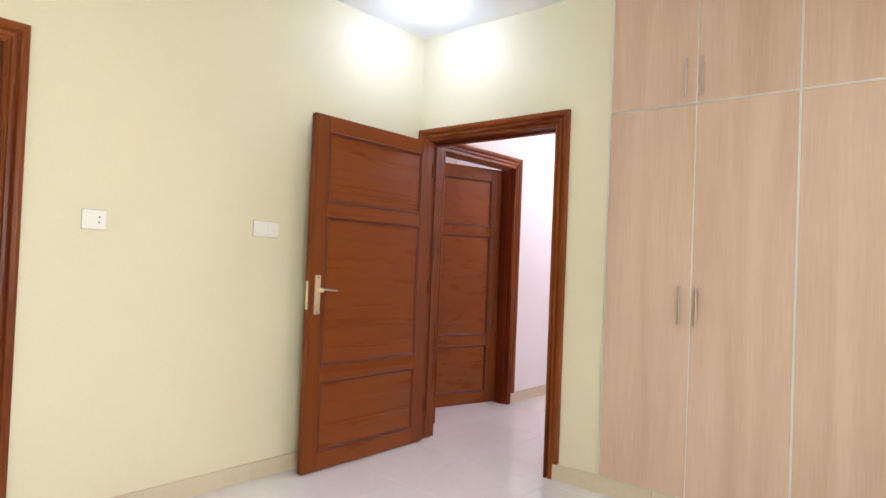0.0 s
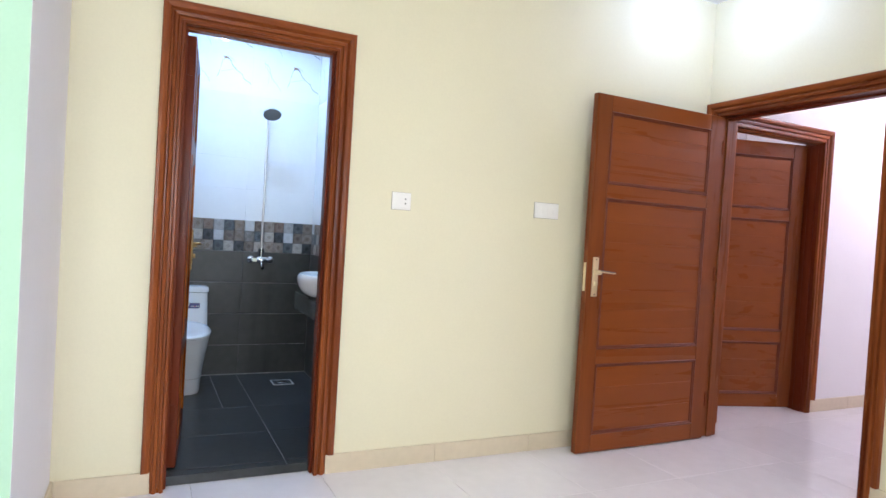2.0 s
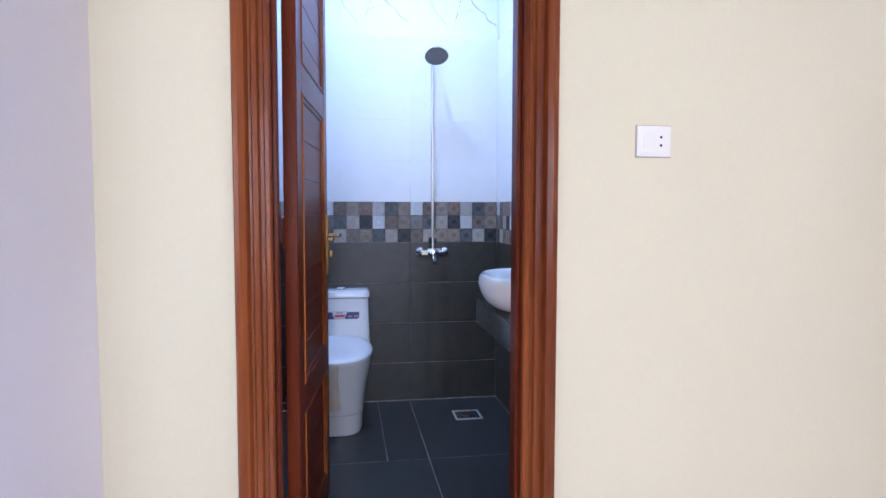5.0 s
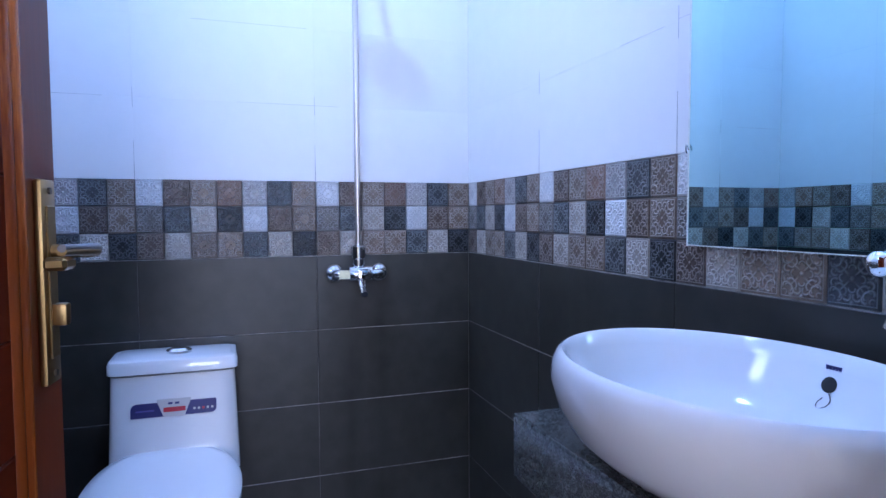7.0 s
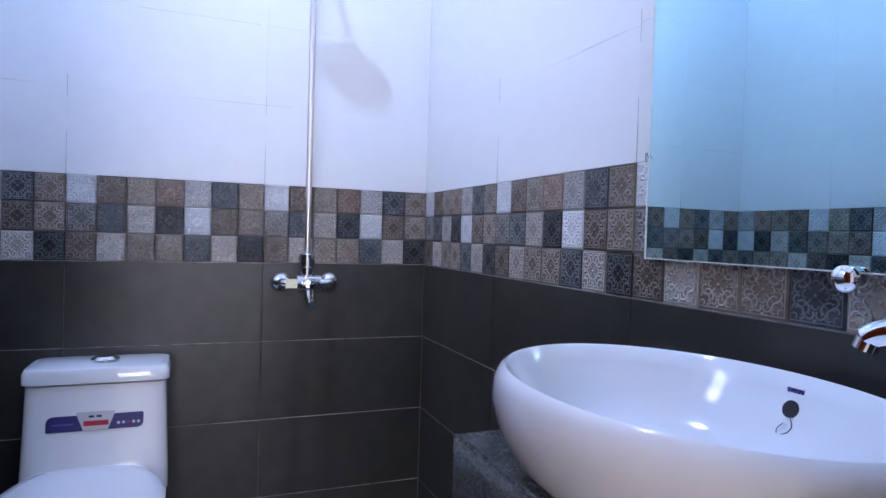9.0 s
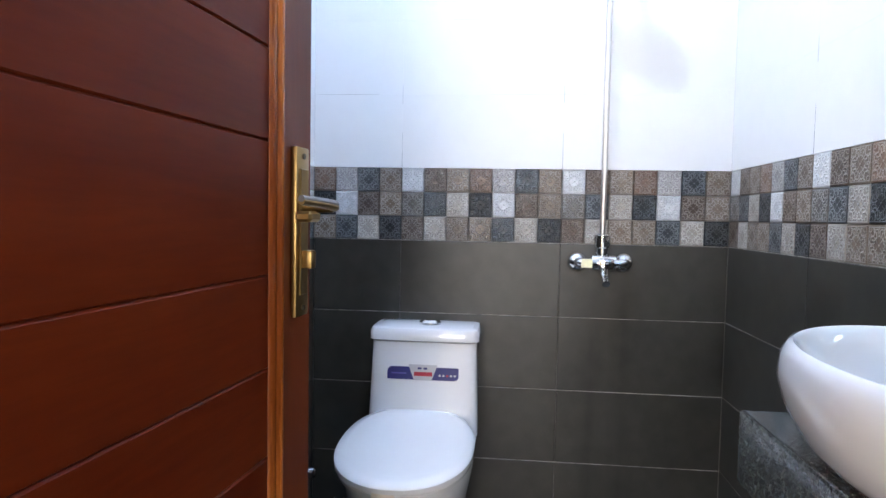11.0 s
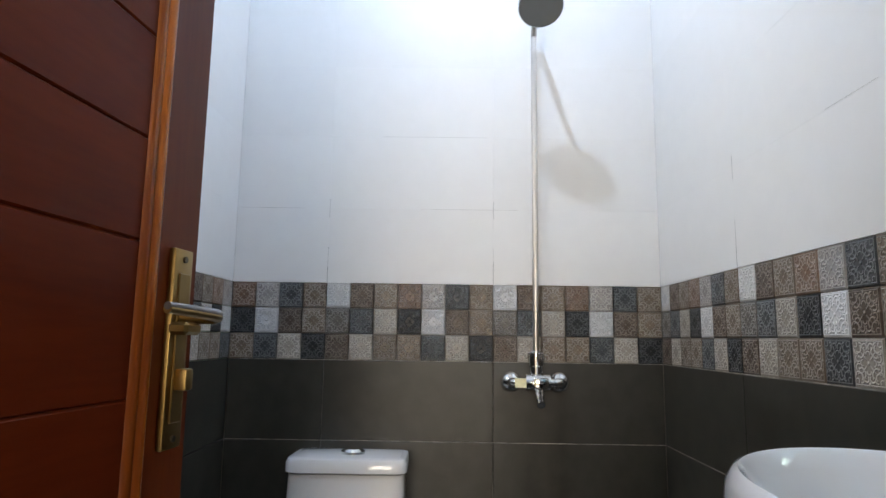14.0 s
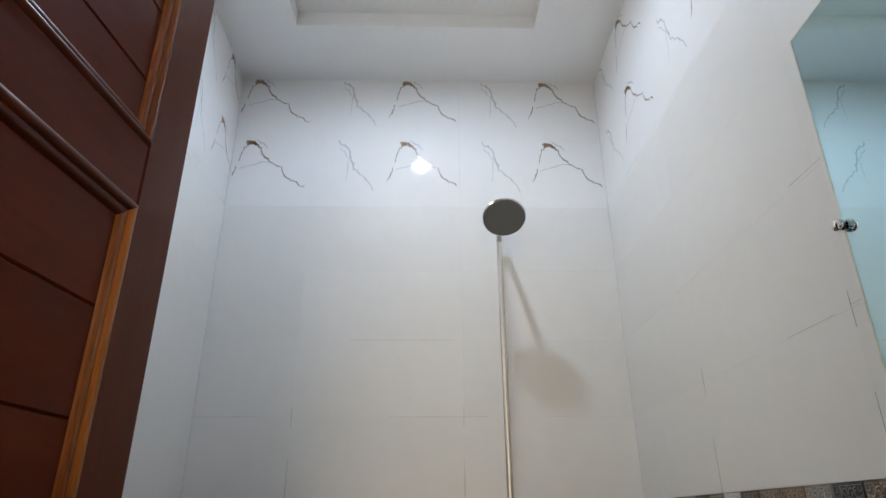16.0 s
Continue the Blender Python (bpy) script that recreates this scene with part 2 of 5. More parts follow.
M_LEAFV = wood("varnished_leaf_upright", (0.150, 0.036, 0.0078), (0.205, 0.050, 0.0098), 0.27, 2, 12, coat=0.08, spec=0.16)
M_LEAFBEAD = wood("dark_varnished_bead", (0.112, 0.023, 0.0080), (0.140, 0.030, 0.0100), 0.4, 2, 14, coat=0.06, spec=0.22, bump=0.01)
M_LEAFBEADY = wood("dark_varnished_bead_level", (0.112, 0.023, 0.0080), (0.140, 0.030, 0.0100), 0.4, 1, 14, coat=0.06, spec=0.22, bump=0.01)
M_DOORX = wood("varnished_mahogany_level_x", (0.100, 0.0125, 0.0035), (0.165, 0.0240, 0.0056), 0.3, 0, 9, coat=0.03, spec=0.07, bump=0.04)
M_TRIM = wood("varnished_door_casing", (0.115, 0.021, 0.0055), (0.30, 0.080, 0.018), 0.26, 2, 10)
M_TRIMH = wood("varnished_door_casing_level", (0.115, 0.021, 0.0055), (0.30, 0.080, 0.018), 0.26, 1, 10)
M_TRIMX = wood("varnished_door_casing_level_x", (0.115, 0.021, 0.0055), (0.30, 0.080, 0.018), 0.26, 0, 10)
# Upright beads: varnish orange, brightened to carry the shine on their lit edges.
M_BEAD = wood("orange_varnished_bead_lit", (0.22, 0.048, 0.0075), (0.52, 0.155, 0.026), 0.24, 2, 34, coat=0.15, spec=0.3, contrast=(0.36, 0.64))
M_BEADX = wood("brown_varnished_bead_level", (0.085, 0.0125, 0.0040), (0.140, 0.0240, 0.0065), 0.36, 0, 34, coat=0.04, spec=0.2, contrast=(0.36, 0.64))
M_LAMINATE = wood("beech_laminate", (0.56, 0.378, 0.270), (0.68, 0.500, 0.375), 0.36, 2, 6, coat=0.05, bump=0.02)
M_ANTIQUE = material("antique_brass", (0.32, 0.208, 0.080), 0.34, 1.0, vary=0.22, grain=30, bump=0.04, big=14)
M_GUNMETAL = material("worn_grey_steel", (0.20, 0.20, 0.21), 0.4, 1.0, vary=0.12, bump=0.04)
M_BATHGROUT = material("grey_grout_bed", (0.30, 0.29, 0.27), 0.9, vary=0.15, grain=120, bump=0.1)
M_JOINT = material("pale_worn_joint", (0.36, 0.345, 0.32), 0.9, vary=1.0, grain=34, bump=0.1, big=7.0)
M_JOINTDARK = material("grey_worn_joint", (0.115, 0.11, 0.10), 0.9, vary=0.9, grain=34, bump=0.1, big=7.0)
M_BRASS = material("satin_brass", (0.62, 0.42, 0.16), 0.28, 1.0, vary=0.08, bump=0.03)
M_PALEBRASS = material("wrapped_pale_brass", (0.80, 0.70, 0.48), 0.3, 0.9, vary=0.08, bump=0.05)
M_DARKBRASS = material("aged_dark_steel", (0.10, 0.085, 0.06), 0.4, 0.9, vary=0.1, bump=0.05)
M_CHROME = material("chrome", (0.86, 0.87, 0.88), 0.07, 1.0, vary=0.02, bump=0.0)
M_STEEL = material("brushed_steel", (0.62, 0.58, 0.54), 0.33, 1.0, vary=0.05, bump=0.05)
M_DRAIN = material("pale_satin_steel", (0.74, 0.74, 0.73), 0.5, 0.55, vary=0.1, bump=0.04)
M_HANDLE = material("brushed_bronze_grey", (0.47, 0.40, 0.33), 0.33, 1.0, vary=0.06, bump=0.05)
M_ALU = material("aluminium_edge_strip", (0.80, 0.78, 0.74), 0.32, 0.55, vary=0.04, bump=0.0)
M_WHITEPLASTIC = material("white_plastic", (0.88, 0.86, 0.80), 0.3, vary=0.02, bump=0.0)
# Darker rim standing in for the shadow gap round the wall plates.
M_PLATESHADE = material("plate_shadow_rim", (0.46, 0.42, 0.36), 0.5, vary=0.08, bump=0.0)
M_GREYPLASTIC = material("grey_plastic", (0.15, 0.16, 0.16), 0.5, vary=0.05, bump=0.1)
M_CERAMIC = material("white_glazed_ceramic", (0.87, 0.87, 0.87), 0.08, vary=0.015, bump=0.0, coat=0.5)
M_VEINTILE = material("white_marble_print_tile", (0.85, 0.85, 0.85), 0.035, vary=0.02, grain=20, bump=0.0)
M_WHITETILE = material("white_glazed_tile", (0.78, 0.775, 0.76), 0.4, vary=0.025, grain=20, bump=0.02, per_piece=0.012)
M_VEIN = material("brown_printed_vein", (0.32, 0.275, 0.25), 0.16, vary=0.5, grain=60, bump=0.0, big=14)
M_VEINRUST = material("rust_brown_printed_vein", (0.36, 0.215, 0.13), 0.16, vary=0.5, grain=60, bump=0.0, big=14)
M_VEINPALE = material("grey_printed_vein", (0.58, 0.59, 0.63), 0.16, vary=0.2, grain=60, bump=0.0, big=14)
M_SLATE = material("dark_slate_tile", (0.038, 0.0365, 0.0300), 0.37, vary=0.45, grain=18, bump=0.1, big=2.4, spec=0.58, per_piece=0.08)
M_SLATEFLOOR = material("dark_floor_tile", (0.042, 0.045, 0.045), 0.3, spec=0.35, vary=0.3, grain=26, bump=0.1, big=3.0, per_piece=0.08)
M_GRANITE = granite("speckled_dark_granite")
M_MIRROR = material("silvered_mirror", (0.50, 0.755, 0.79), 0.004, 1.0, vary=0.0, bump=0.0)
# Pale colour carries the light that the mirror's cut edge catches.
M_MIRROREDGE = material("cut_glass_edge_glint", (0.92, 0.94, 0.86), 0.2, 0.1, vary=0.2, bump=0.0)
M_BLACK = material("black_void", (0.01, 0.01, 0.01), 0.5, vary=0.1, bump=0.0)
M_NAVY = material("navy_sticker", (0.035, 0.035, 0.16), 0.35, vary=0.05, bump=0.0)
M_SILVER = material("silver_sticker", (0.55, 0.55, 0.56), 0.35, 0.3, vary=0.05, bump=0.0)
M_VIOLET = material("violet_print", (0.12, 0.11, 0.36), 0.4, vary=0.1, bump=0.0)
M_RED = material("red_print", (0.5, 0.02, 0.04), 0.4, vary=0.02, bump=0.0)
M_TAG = material("yellowed_paper_tag", (0.86, 0.80, 0.52), 0.45, vary=0.15, grain=90, bump=0.1, big=30)
M_TAPE = material("yellowed_packing_tape", (0.84, 0.74, 0.62), 0.32, vary=0.08, bump=0.05)
M_ALUFRAME = material("white_window_frame", (0.72, 0.76, 0.72), 0.35, vary=0.03, bump=0.0)
M_BARS = material("dark_window_bars", (0.06, 0.06, 0.06), 0.4, 0.6, vary=0.1, bump=0.05)
M_LAMPGLOW = glowing("lit_diffuser", (0.93, 0.97, 1.0), 30.0)
M_HALLGLOW = glowing("added_hall_diffuser", (1.0, 0.95, 0.95), 8.0)
M_GROUND = material("concrete_ground", (0.30, 0.29, 0.27), 0.9, vary=0.15, grain=8, bump=0.3)
M_GLASS = bpy.data.materials.new("window_glass")
M_GLASS.use_nodes = True
_g = M_GLASS.node_tree.nodes["Principled BSDF"]
_g.inputs["Transmission Weight"].default_value, _g.inputs["Roughness"].default_value = 1.0, 0.25
_g.inputs["Base Color"].default_value = (0.9, 1.0, 0.93, 1)


def water_stain(m, centres, half):
    """Damp dark runs on the tiles below the shower mixer, broken up by noise."""
    n, l = m.node_tree.nodes, m.node_tree.links
    hsv = next(x for x in n if x.bl_idname == "ShaderNodeHueSaturation")
    old = hsv.inputs["Value"].links[0].from_socket
    geo, xyz, tex = n.new("ShaderNodeNewGeometry"), n.new("ShaderNodeSeparateXYZ"), n.new("ShaderNodeTexNoise")
    l.new(geo.outputs["Position"], xyz.inputs[0])
    stretch = n.new("ShaderNodeMapping")
    stretch.inputs["Scale"].default_value = (1, 1, 0.25)
    l.new(geo.outputs["Position"], stretch.inputs["Vector"]), l.new(stretch.outputs[0], tex.inputs["Vector"])
    tex.inputs["Scale"].default_value, tex.inputs["Detail"].default_value = 16, 4

    def op(kind, a, b):
        node = n.new("ShaderNodeMath")
        node.operation = kind
        for i, v in enumerate((a, b)):
            if isinstance(v, (int, float)):
                node.inputs[i].default_value = v
            else:
                l.new(v, node.inputs[i])
        return node.outputs[0]
    total = None
    for c in centres:
        dist = op("DIVIDE", op("ABSOLUTE", op("SUBTRACT", xyz.outputs[1], c), 0), half)
        run = op("MAXIMUM", op("SUBTRACT", 1.0, dist), 0.0)
        total = run if total is None else op("MAXIMUM", total, run)
    below = op("MINIMUM", op("MAXIMUM", op("MULTIPLY", op("SUBTRACT", 0.93, xyz.outputs[2]), 12.0), 0.0), 1.0)
    amount = op("MULTIPLY", op("MULTIPLY", total, below), op("MULTIPLY", tex.outputs["Fac"], 0.68))
    l.new(op("MULTIPLY", old, op("SUBTRACT", 1.0, amount)), hsv.inputs["Value"])


water_stain(M_SLATE, (0.655, 0.755), 0.062)
EMB = {
    "w": embossed("white_relief_tile", (0.62, 0.62, 0.62), (0.87, 0.87, 0.86)),
    "l": embossed("pale_grey_relief_tile", (0.34, 0.315, 0.295), (0.70, 0.67, 0.64)),
    "p": embossed("pale_beige_relief_tile", (0.38, 0.33, 0.275), (0.74, 0.70, 0.64)),
    "t": embossed("tan_relief_tile", (0.185, 0.134, 0.095), (0.52, 0.455, 0.39)),
    "o": embossed("rust_relief_tile", (0.195, 0.110, 0.070), (0.50, 0.40, 0.335)),
    "b": embossed("brown_relief_tile", (0.088, 0.059, 0.041), (0.37, 0.305, 0.255)),
    "g": embossed("beige_grey_relief_tile", (0.130, 0.115, 0.098), (0.45, 0.425, 0.39)),
    "s": embossed("slate_blue_relief_tile", (0.044, 0.050, 0.052), (0.27, 0.285, 0.285)),
    "d": embossed("dark_relief_tile", (0.011, 0.013, 0.0135), (0.15, 0.157, 0.157)),
}
BORDER = ["wbtolst", "gspdwbt", "bpttspd"]   # top row to bottom row, seven squares to a tile

# ---- mesh helpers ----


def finish(bm, name, mats, parent=None, smooth=False):
    bmesh.ops.recalc_face_normals(bm, faces=bm.faces)
    me = bpy.data.meshes.new(name)
    bm.to_mesh(me)
    bm.free()
    for m in mats if isinstance(mats, (list, tuple)) else (mats,):
        me.materials.append(m)
    if smooth:
        for p in me.polygons:
            p.use_smooth = True
        me.set_sharp_from_angle(angle=radians(38))
    ob = new(name, me)
    if parent:
        ob.parent = parent
    return ob


def part(name, bm, mat, parent, label="", smooth=False):
    return tagged(finish(bm, name, mat, parent, smooth), label)


def thing(name, label, category, m=None, group="", kind=""):
    ob = new(name)
    ob.empty_display_size = 0.05
    if m is not None:
        ob.matrix_world = m
    return tagged(ob, label, category, group, kind)


def box(lo, hi, bevel=0.0, bm=None, segments=1):
    b = bmesh.new()
    bmesh.ops.create_cube(b, size=1)
    for v in b.verts:
        v.co = Vector([lo[i] if v.co[i] < 0 else hi[i] for i in range(3)])
    if bevel:
        bmesh.ops.bevel(b, geom=b.edges[:], offset=bevel, segments=segments, affect="EDGES", profile=0.6)
    if bm is None:
        return b
    me = bpy.data.meshes.new("tmp")
    b.to_mesh(me)
    b.free()
    bm.from_mesh(me)
    bpy.data.meshes.remove(me)
    return bm


def boxes(list_of, bevel=0.0):
    bm = bmesh.new()
    for lo, hi in list_of:
        box(lo, hi, bevel, bm)
    return bm


def cyl(a, b, r, r2=None, seg=20, bm=None, cap=True):
    bm = bm or bmesh.new()
    a, b = Vector(a), Vector(b)
    m = Matrix.Translation((a + b) / 2) @ (b - a).to_track_quat("Z", "Y").to_matrix().to_4x4()
    bmesh.ops.create_cone(bm, cap_ends=cap, segments=seg, radius1=r, radius2=r if r2 is None else r2, depth=(b - a).length, matrix=m)
    return bm


def loft(rings, bm=None, cap=(True, True)):
    """Closed rings of equal count, skinned one to the next."""
    bm = bm or bmesh.new()
    rows = [[bm.verts.new(p) for p in ring] for ring in rings]
    for r0, r1 in zip(rows, rows[1:]):
        for i in range(len(r0)):
            j = (i + 1) % len(r0)
            bm.faces.new((r0[i], r0[j], r1[j], r1[i]))
    if cap[0]:
        bm.faces.new(rows[0])
    if cap[1]:
        bm.faces.new(rows[-1])
    return bm


def tube(points, r, seg=12, bm=None):
    """A round bar along a line of points."""
    pts = [Vector(p) for p in points]
    rings = []
    up = None
    for i, p in enumerate(pts):
        d = (pts[min(i + 1, len(pts) - 1)] - pts[max(i - 1, 0)]).normalized()
        if up is None:
            up = d.orthogonal().normalized()
        up = (up - d * up.dot(d)).normalized()
        s = d.cross(up)
        rr = r[i] if isinstance(r, (list, tuple)) else r
        rings.append([p + up * rr * math.cos(2 * math.pi * k / seg) + s * rr * math.sin(2 * math.pi * k / seg) for k in range(seg)])
    return loft(rings, bm)


def spline(points, n=8):
    pts = [Vector(p) for p in points]
    out = []
    for i in range(len(pts) - 1):
        p0, p1, p2, p3 = pts[max(i - 1, 0)], pts[i], pts[i + 1], pts[min(i + 2, len(pts) - 1)]
        for k in range(n):
            t = k / n
            out.append(0.5 * ((2 * p1) + (p2 - p0) * t + (2 * p0 - 5 * p1 + 4 * p2 - p3) * t * t + (3 * p1 - p0 - 3 * p2 + p3) * t ** 3))
    return out + [pts[-1]]


def superellipse(cx, cy, z, a, b, p=2.0, n=48, back=None):
    """Ring in plan; p above 2 squares it off. back: other exponent for the half with x below cx."""
    ring = []
    for k in range(n):
        t = 2 * math.pi * k / n
        c, s = math.cos(t), math.sin(t)
        e = back if back and c < 0 else p
        ring.append((cx + a * math.copysign(abs(c) ** (2 / e), c), cy + b * math.copysign(abs(s) ** (2 / e), s), z))
    return ring


def setting(name, bm, mat, label, category):
    return tagged(finish(bm, name, mat), label, category, kind="structure")


# ---- large structure ----
# bathroom door opening and hall door opening
BD0, BD1, BDH = -0.050, 0.650, 2.15
OD0, OD1, ODH = -2.760, -1.708, 2.165
HD0, HD1, HDH = 3.70, 4.712, 2.19
T = 0.16
floor = setting("floor", box((HX - 2.6, SB - 0.2, -0.12), (EX + 0.2, HN + 0.2, -0.006)), M_GROUT, "pale polished porcelain tile floor with thin joints", "floor")
wall_west = setting("wall_west", boxes([
    ((BX + 0.0005, SY, 0), (WX, BD0 - 0.02, CZ)), ((BX + 0.0005, BD1 + 0.02, 0), (WX, NY, CZ)), ((BX + 0.0005, BD0 - 0.02, BDH + 0.02), (WX, BD1 + 0.02, CZ))]),
    M_PAINT, "cream painted plaster wall with a bathroom doorway", "wall")
wall_return = setting("wall_return", boxes([((BX, SY - 0.15, 0), (PX - 0.002, SY, CZ))]), M_LAVENDER, "pale lavender short return wall beside the bathroom door", "wall")
wall_alcove = setting("wall_alcove", boxes([((PX - 0.15, SB, 0), (PX, SY - 0.15, CZ)), ((PX - 0.0018, SY - 0.15, 0), (PX, SY - 0.001, CZ))]), M_MINT, "mint tinted wall in bright window light", "wall")
wall_north = setting("wall_north", boxes([
    ((WX - 0.3, NY, 0), (OD0 - 0.02, NY + T, CZ)), ((OD1 + 0.02, NY, 0), (-1.345, NY + T, CZ)), ((OD0 - 0.02, NY, ODH + 0.02), (OD1 + 0.02, NY + T, CZ)),
    ((-1.345, NY + 0.55, 0), (EX, NY + 0.55 + T, CZ))]), M_PAINT, "cream painted plaster wall with an open doorway", "wall")
WN0, WN1, WZ0, WZ1 = -1.15, 0.65, 0.85, 2.15
wall_east = setting("wall_east", boxes([
    ((EX, SB, 0), (EX + T, WN0, CZ)), ((EX, WN1, 0), (EX + T, NY + 0.55, CZ)), ((EX, WN0, 0), (EX + T, WN1, WZ0)), ((EX, WN0, WZ1), (EX + T, WN1, CZ))]),
    M_PAINT, "cream painted wall with a wide window", "wall")
wall_south = setting("wall_south", boxes([((PX - 0.15, SB - T, 0), (EX + T, SB, CZ))]), M_PAINT, "cream painted plain plaster wall", "wall")
ceiling = setting("ceiling", box((BX, SB - T, CZ), (EX + T, HN + T, CZ + 0.12)), M_CEIL, "white painted gypsum ceiling", "ceiling")
# hall and the room behind the ajar door
wall_hall_west = setting("wall_hall_west", boxes([
    ((HX - 0.15, NY + T, 0), (HX, HD0 - 0.02, CZ)), ((HX - 0.15, HD1 + 0.02, 0), (HX, HN, CZ)), ((HX - 0.15, HD0 - 0.02, HDH + 0.02), (HX, HD1 + 0.02, CZ))]),
    M_HALLPAINT, "pale pinkish painted hall wall with a doorway", "wall")
wall_hall_north = setting("wall_hall_north", boxes([((HX - 2.4, HN, 0), (HE + 0.15, HN + 0.15, CZ))]), M_HALLPAINT, "pale painted wall closing the hall", "wall")
wall_hall_east = setting("wall_hall_east", boxes([((HE, NY + 0.55 + T, 0), (HE + 0.15, HN, CZ))]), M_HALLPAINT, "pale painted plain hall wall", "wall")
wall_far_room = setting("wall_far_room", boxes([((HX - 2.4, NY + T, 0), (HX - 2.25, HN, CZ)), ((HX - 2.25, NY + 0.0, 0), (HX - 0.151, NY + T - 0.001, CZ)), ((HX - 2.4, NY, CZ), (BX - 0.001, HN, CZ + 0.1))]),
    M_HALLPAINT, "pale walls of the room behind the ajar door", "wall")
ground = setting("ground", box((-400, -400, -0.6), (400, 400, -0.4)), M_GROUND, "plain concrete ground outside the house", "ground")

# bathroom shell
BWN0, BWN1, BWZ0, BWZ1 = -3.95, -3.42, 1.60, 2.274
wall_bath_back = setting("wall_bath_back", box((BW - 0.16, BS - 0.2, -0.1), (BW - 0.008, BN + 0.2, CZ)), M_BATHGROUT, "tiled bathroom wall behind toilet and shower", "wall")
wall_bath_basin = setting("wall_bath_basin", box((BW - 0.008, BN + 0.008, -0.1), (BX, BN + 0.16, CZ)), M_BATHGROUT, "tiled bathroom wall behind the basin", "wall")
wall_bath_window = setting("wall_bath_window", boxes([
    ((BW - 0.008, BS - 0.16, -0.1), (BWN0, BS - 0.008, CZ)), ((BWN1, BS - 0.16, -0.1), (BX, BS - 0.008, CZ)),
    ((BWN0, BS - 0.16, -0.1), (BWN1, BS - 0.008, BWZ0)), ((BWN0, BS - 0.16, BWZ1), (BWN1, BS - 0.008, CZ))]), M_MINT, "tiled bathroom wall with a small barred window", "wall")
wall_bath_door = setting("wall_bath_door", boxes([
    ((BX - 0.0005, BS - 0.1, 0), (BX, BD0 - 0.02, BZ)), ((BX - 0.0005, BD1 + 0.02, 0), (BX, BN + 0.1, BZ)), ((BX - 0.0005, BD0 - 0.02, BDH + 0.02), (BX, BD1 + 0.02, BZ))]),
    M_GROUT, "tiled bathroom wall round the doorway", "wall")
TR = ((-4.632, -0.046), (-3.36, 0.80))
ceiling_bath = setting("ceiling_bath", boxes([
    ((BW - 0.1, BS - 0.1, BZ), (TR[0][0], BN + 0.1, BZ + 0.06)), ((TR[1][0], BS - 0.1, BZ), (BX, BN + 0.1, BZ + 0.06)),
    ((TR[0][0], BS - 0.1, BZ), (TR[1][0], TR[0][1], BZ + 0.06)), ((TR[0][0], TR[1][1], BZ), (TR[1][0], BN + 0.1, BZ + 0.06)),
    ((BW - 0.1, BS - 0.1, BZ + 0.0601), (BX, BN + 0.1, CZ))]), M_CEIL, "white gypsum ceiling with a shallow raised tray", "ceiling")
floor_bath = setting("floor_bath", boxes([((BW - 0.008, BS - 0.008, -0.0055), (BX - 0.0001, BN + 0.008, FZ - 0.007)), ((BX - 0.0001, BD0, -0.0055), (BX + 0.055, BD1, FZ - 0.007))]), M_GROUT, "dark tiled bathroom floor with pale joints", "floor")

# ---- doors ----
PROFILE = [(0.0, 0.0), (0.0, 0.014), (0.005, 0.019), (0.015, 0.019), (0.0195, 0.007), (0.0285, 0.007), (0.034, 0.019), (0.047, 0.021), (0.0515, 0.009),
           (0.0578, 0.009), (0.0582, 0.010), (0.066, 0.024), (0.083, 0.030), (0.094, 0.030), (0.098, 0.024), (0.098, 0.0)]


def casing(parent, place, a0, a1, h, mats):
    """Moulded architrave round an opening. place(a, z, d) gives the world point a along the wall, z up, d proud of it."""
    def side(start, outward):
        rings = []
        for top in (False, True):
            rings.append([place(start + outward * u, (h + u) if top else (0.0 if u < 0.058 else 0.101), d) for u, d in PROFILE])
        return loft(rings)
    part("architrave", side(a0, -1), mats[0], parent)
    part("architrave", side(a1, 1), mats[0], parent)
    part("architrave_head", loft([[place(a0 - u, h + u, d) for u, d in PROFILE], [place(a1 + u, h + u, d) for u, d in PROFILE]]), mats[1], parent)


def jambs(parent, place, a0, a1, h, depth, mats, stop):
    def bx(alo, ahi, zlo, zhi, d0, d1, name, mat):
        p, q = place(alo, zlo, d0), place(ahi, zhi, d1)
        part(name, box([min(p[i], q[i]) for i in range(3)], [max(p[i], q[i]) for i in range(3)], 0.002), mat, parent)
    bx(a0 - 0.0199, a0, 0, h, -depth, -0.0005, "jamb", mats[0])
    bx(a1, a1 + 0.0199, 0, h, -depth, -0.0005, "jamb", mats[0])
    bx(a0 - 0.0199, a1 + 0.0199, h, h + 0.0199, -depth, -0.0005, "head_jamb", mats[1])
    s0, s1 = stop
    bx(a0 + 0.0002, a0 + 0.012, 0, h - 0.0002, -s1, -s0, "door_stop", mats[0])
    bx(a1 - 0.012, a1 - 0.0002, 0, h - 0.0002, -s1, -s0, "door_stop", mats[0])
    bx(a0 + 0.0121, a1 - 0.0121, h - 0.012, h - 0.0002, -s1, -s0, "door_stop", mats[1])


def west_place(a, z, d):
    return (WX + d, a, z)


def north_place(a, z, d):
    return (a, NY - d, z)


def hall_place(a, z, d):
    return (HX + d, a, z)


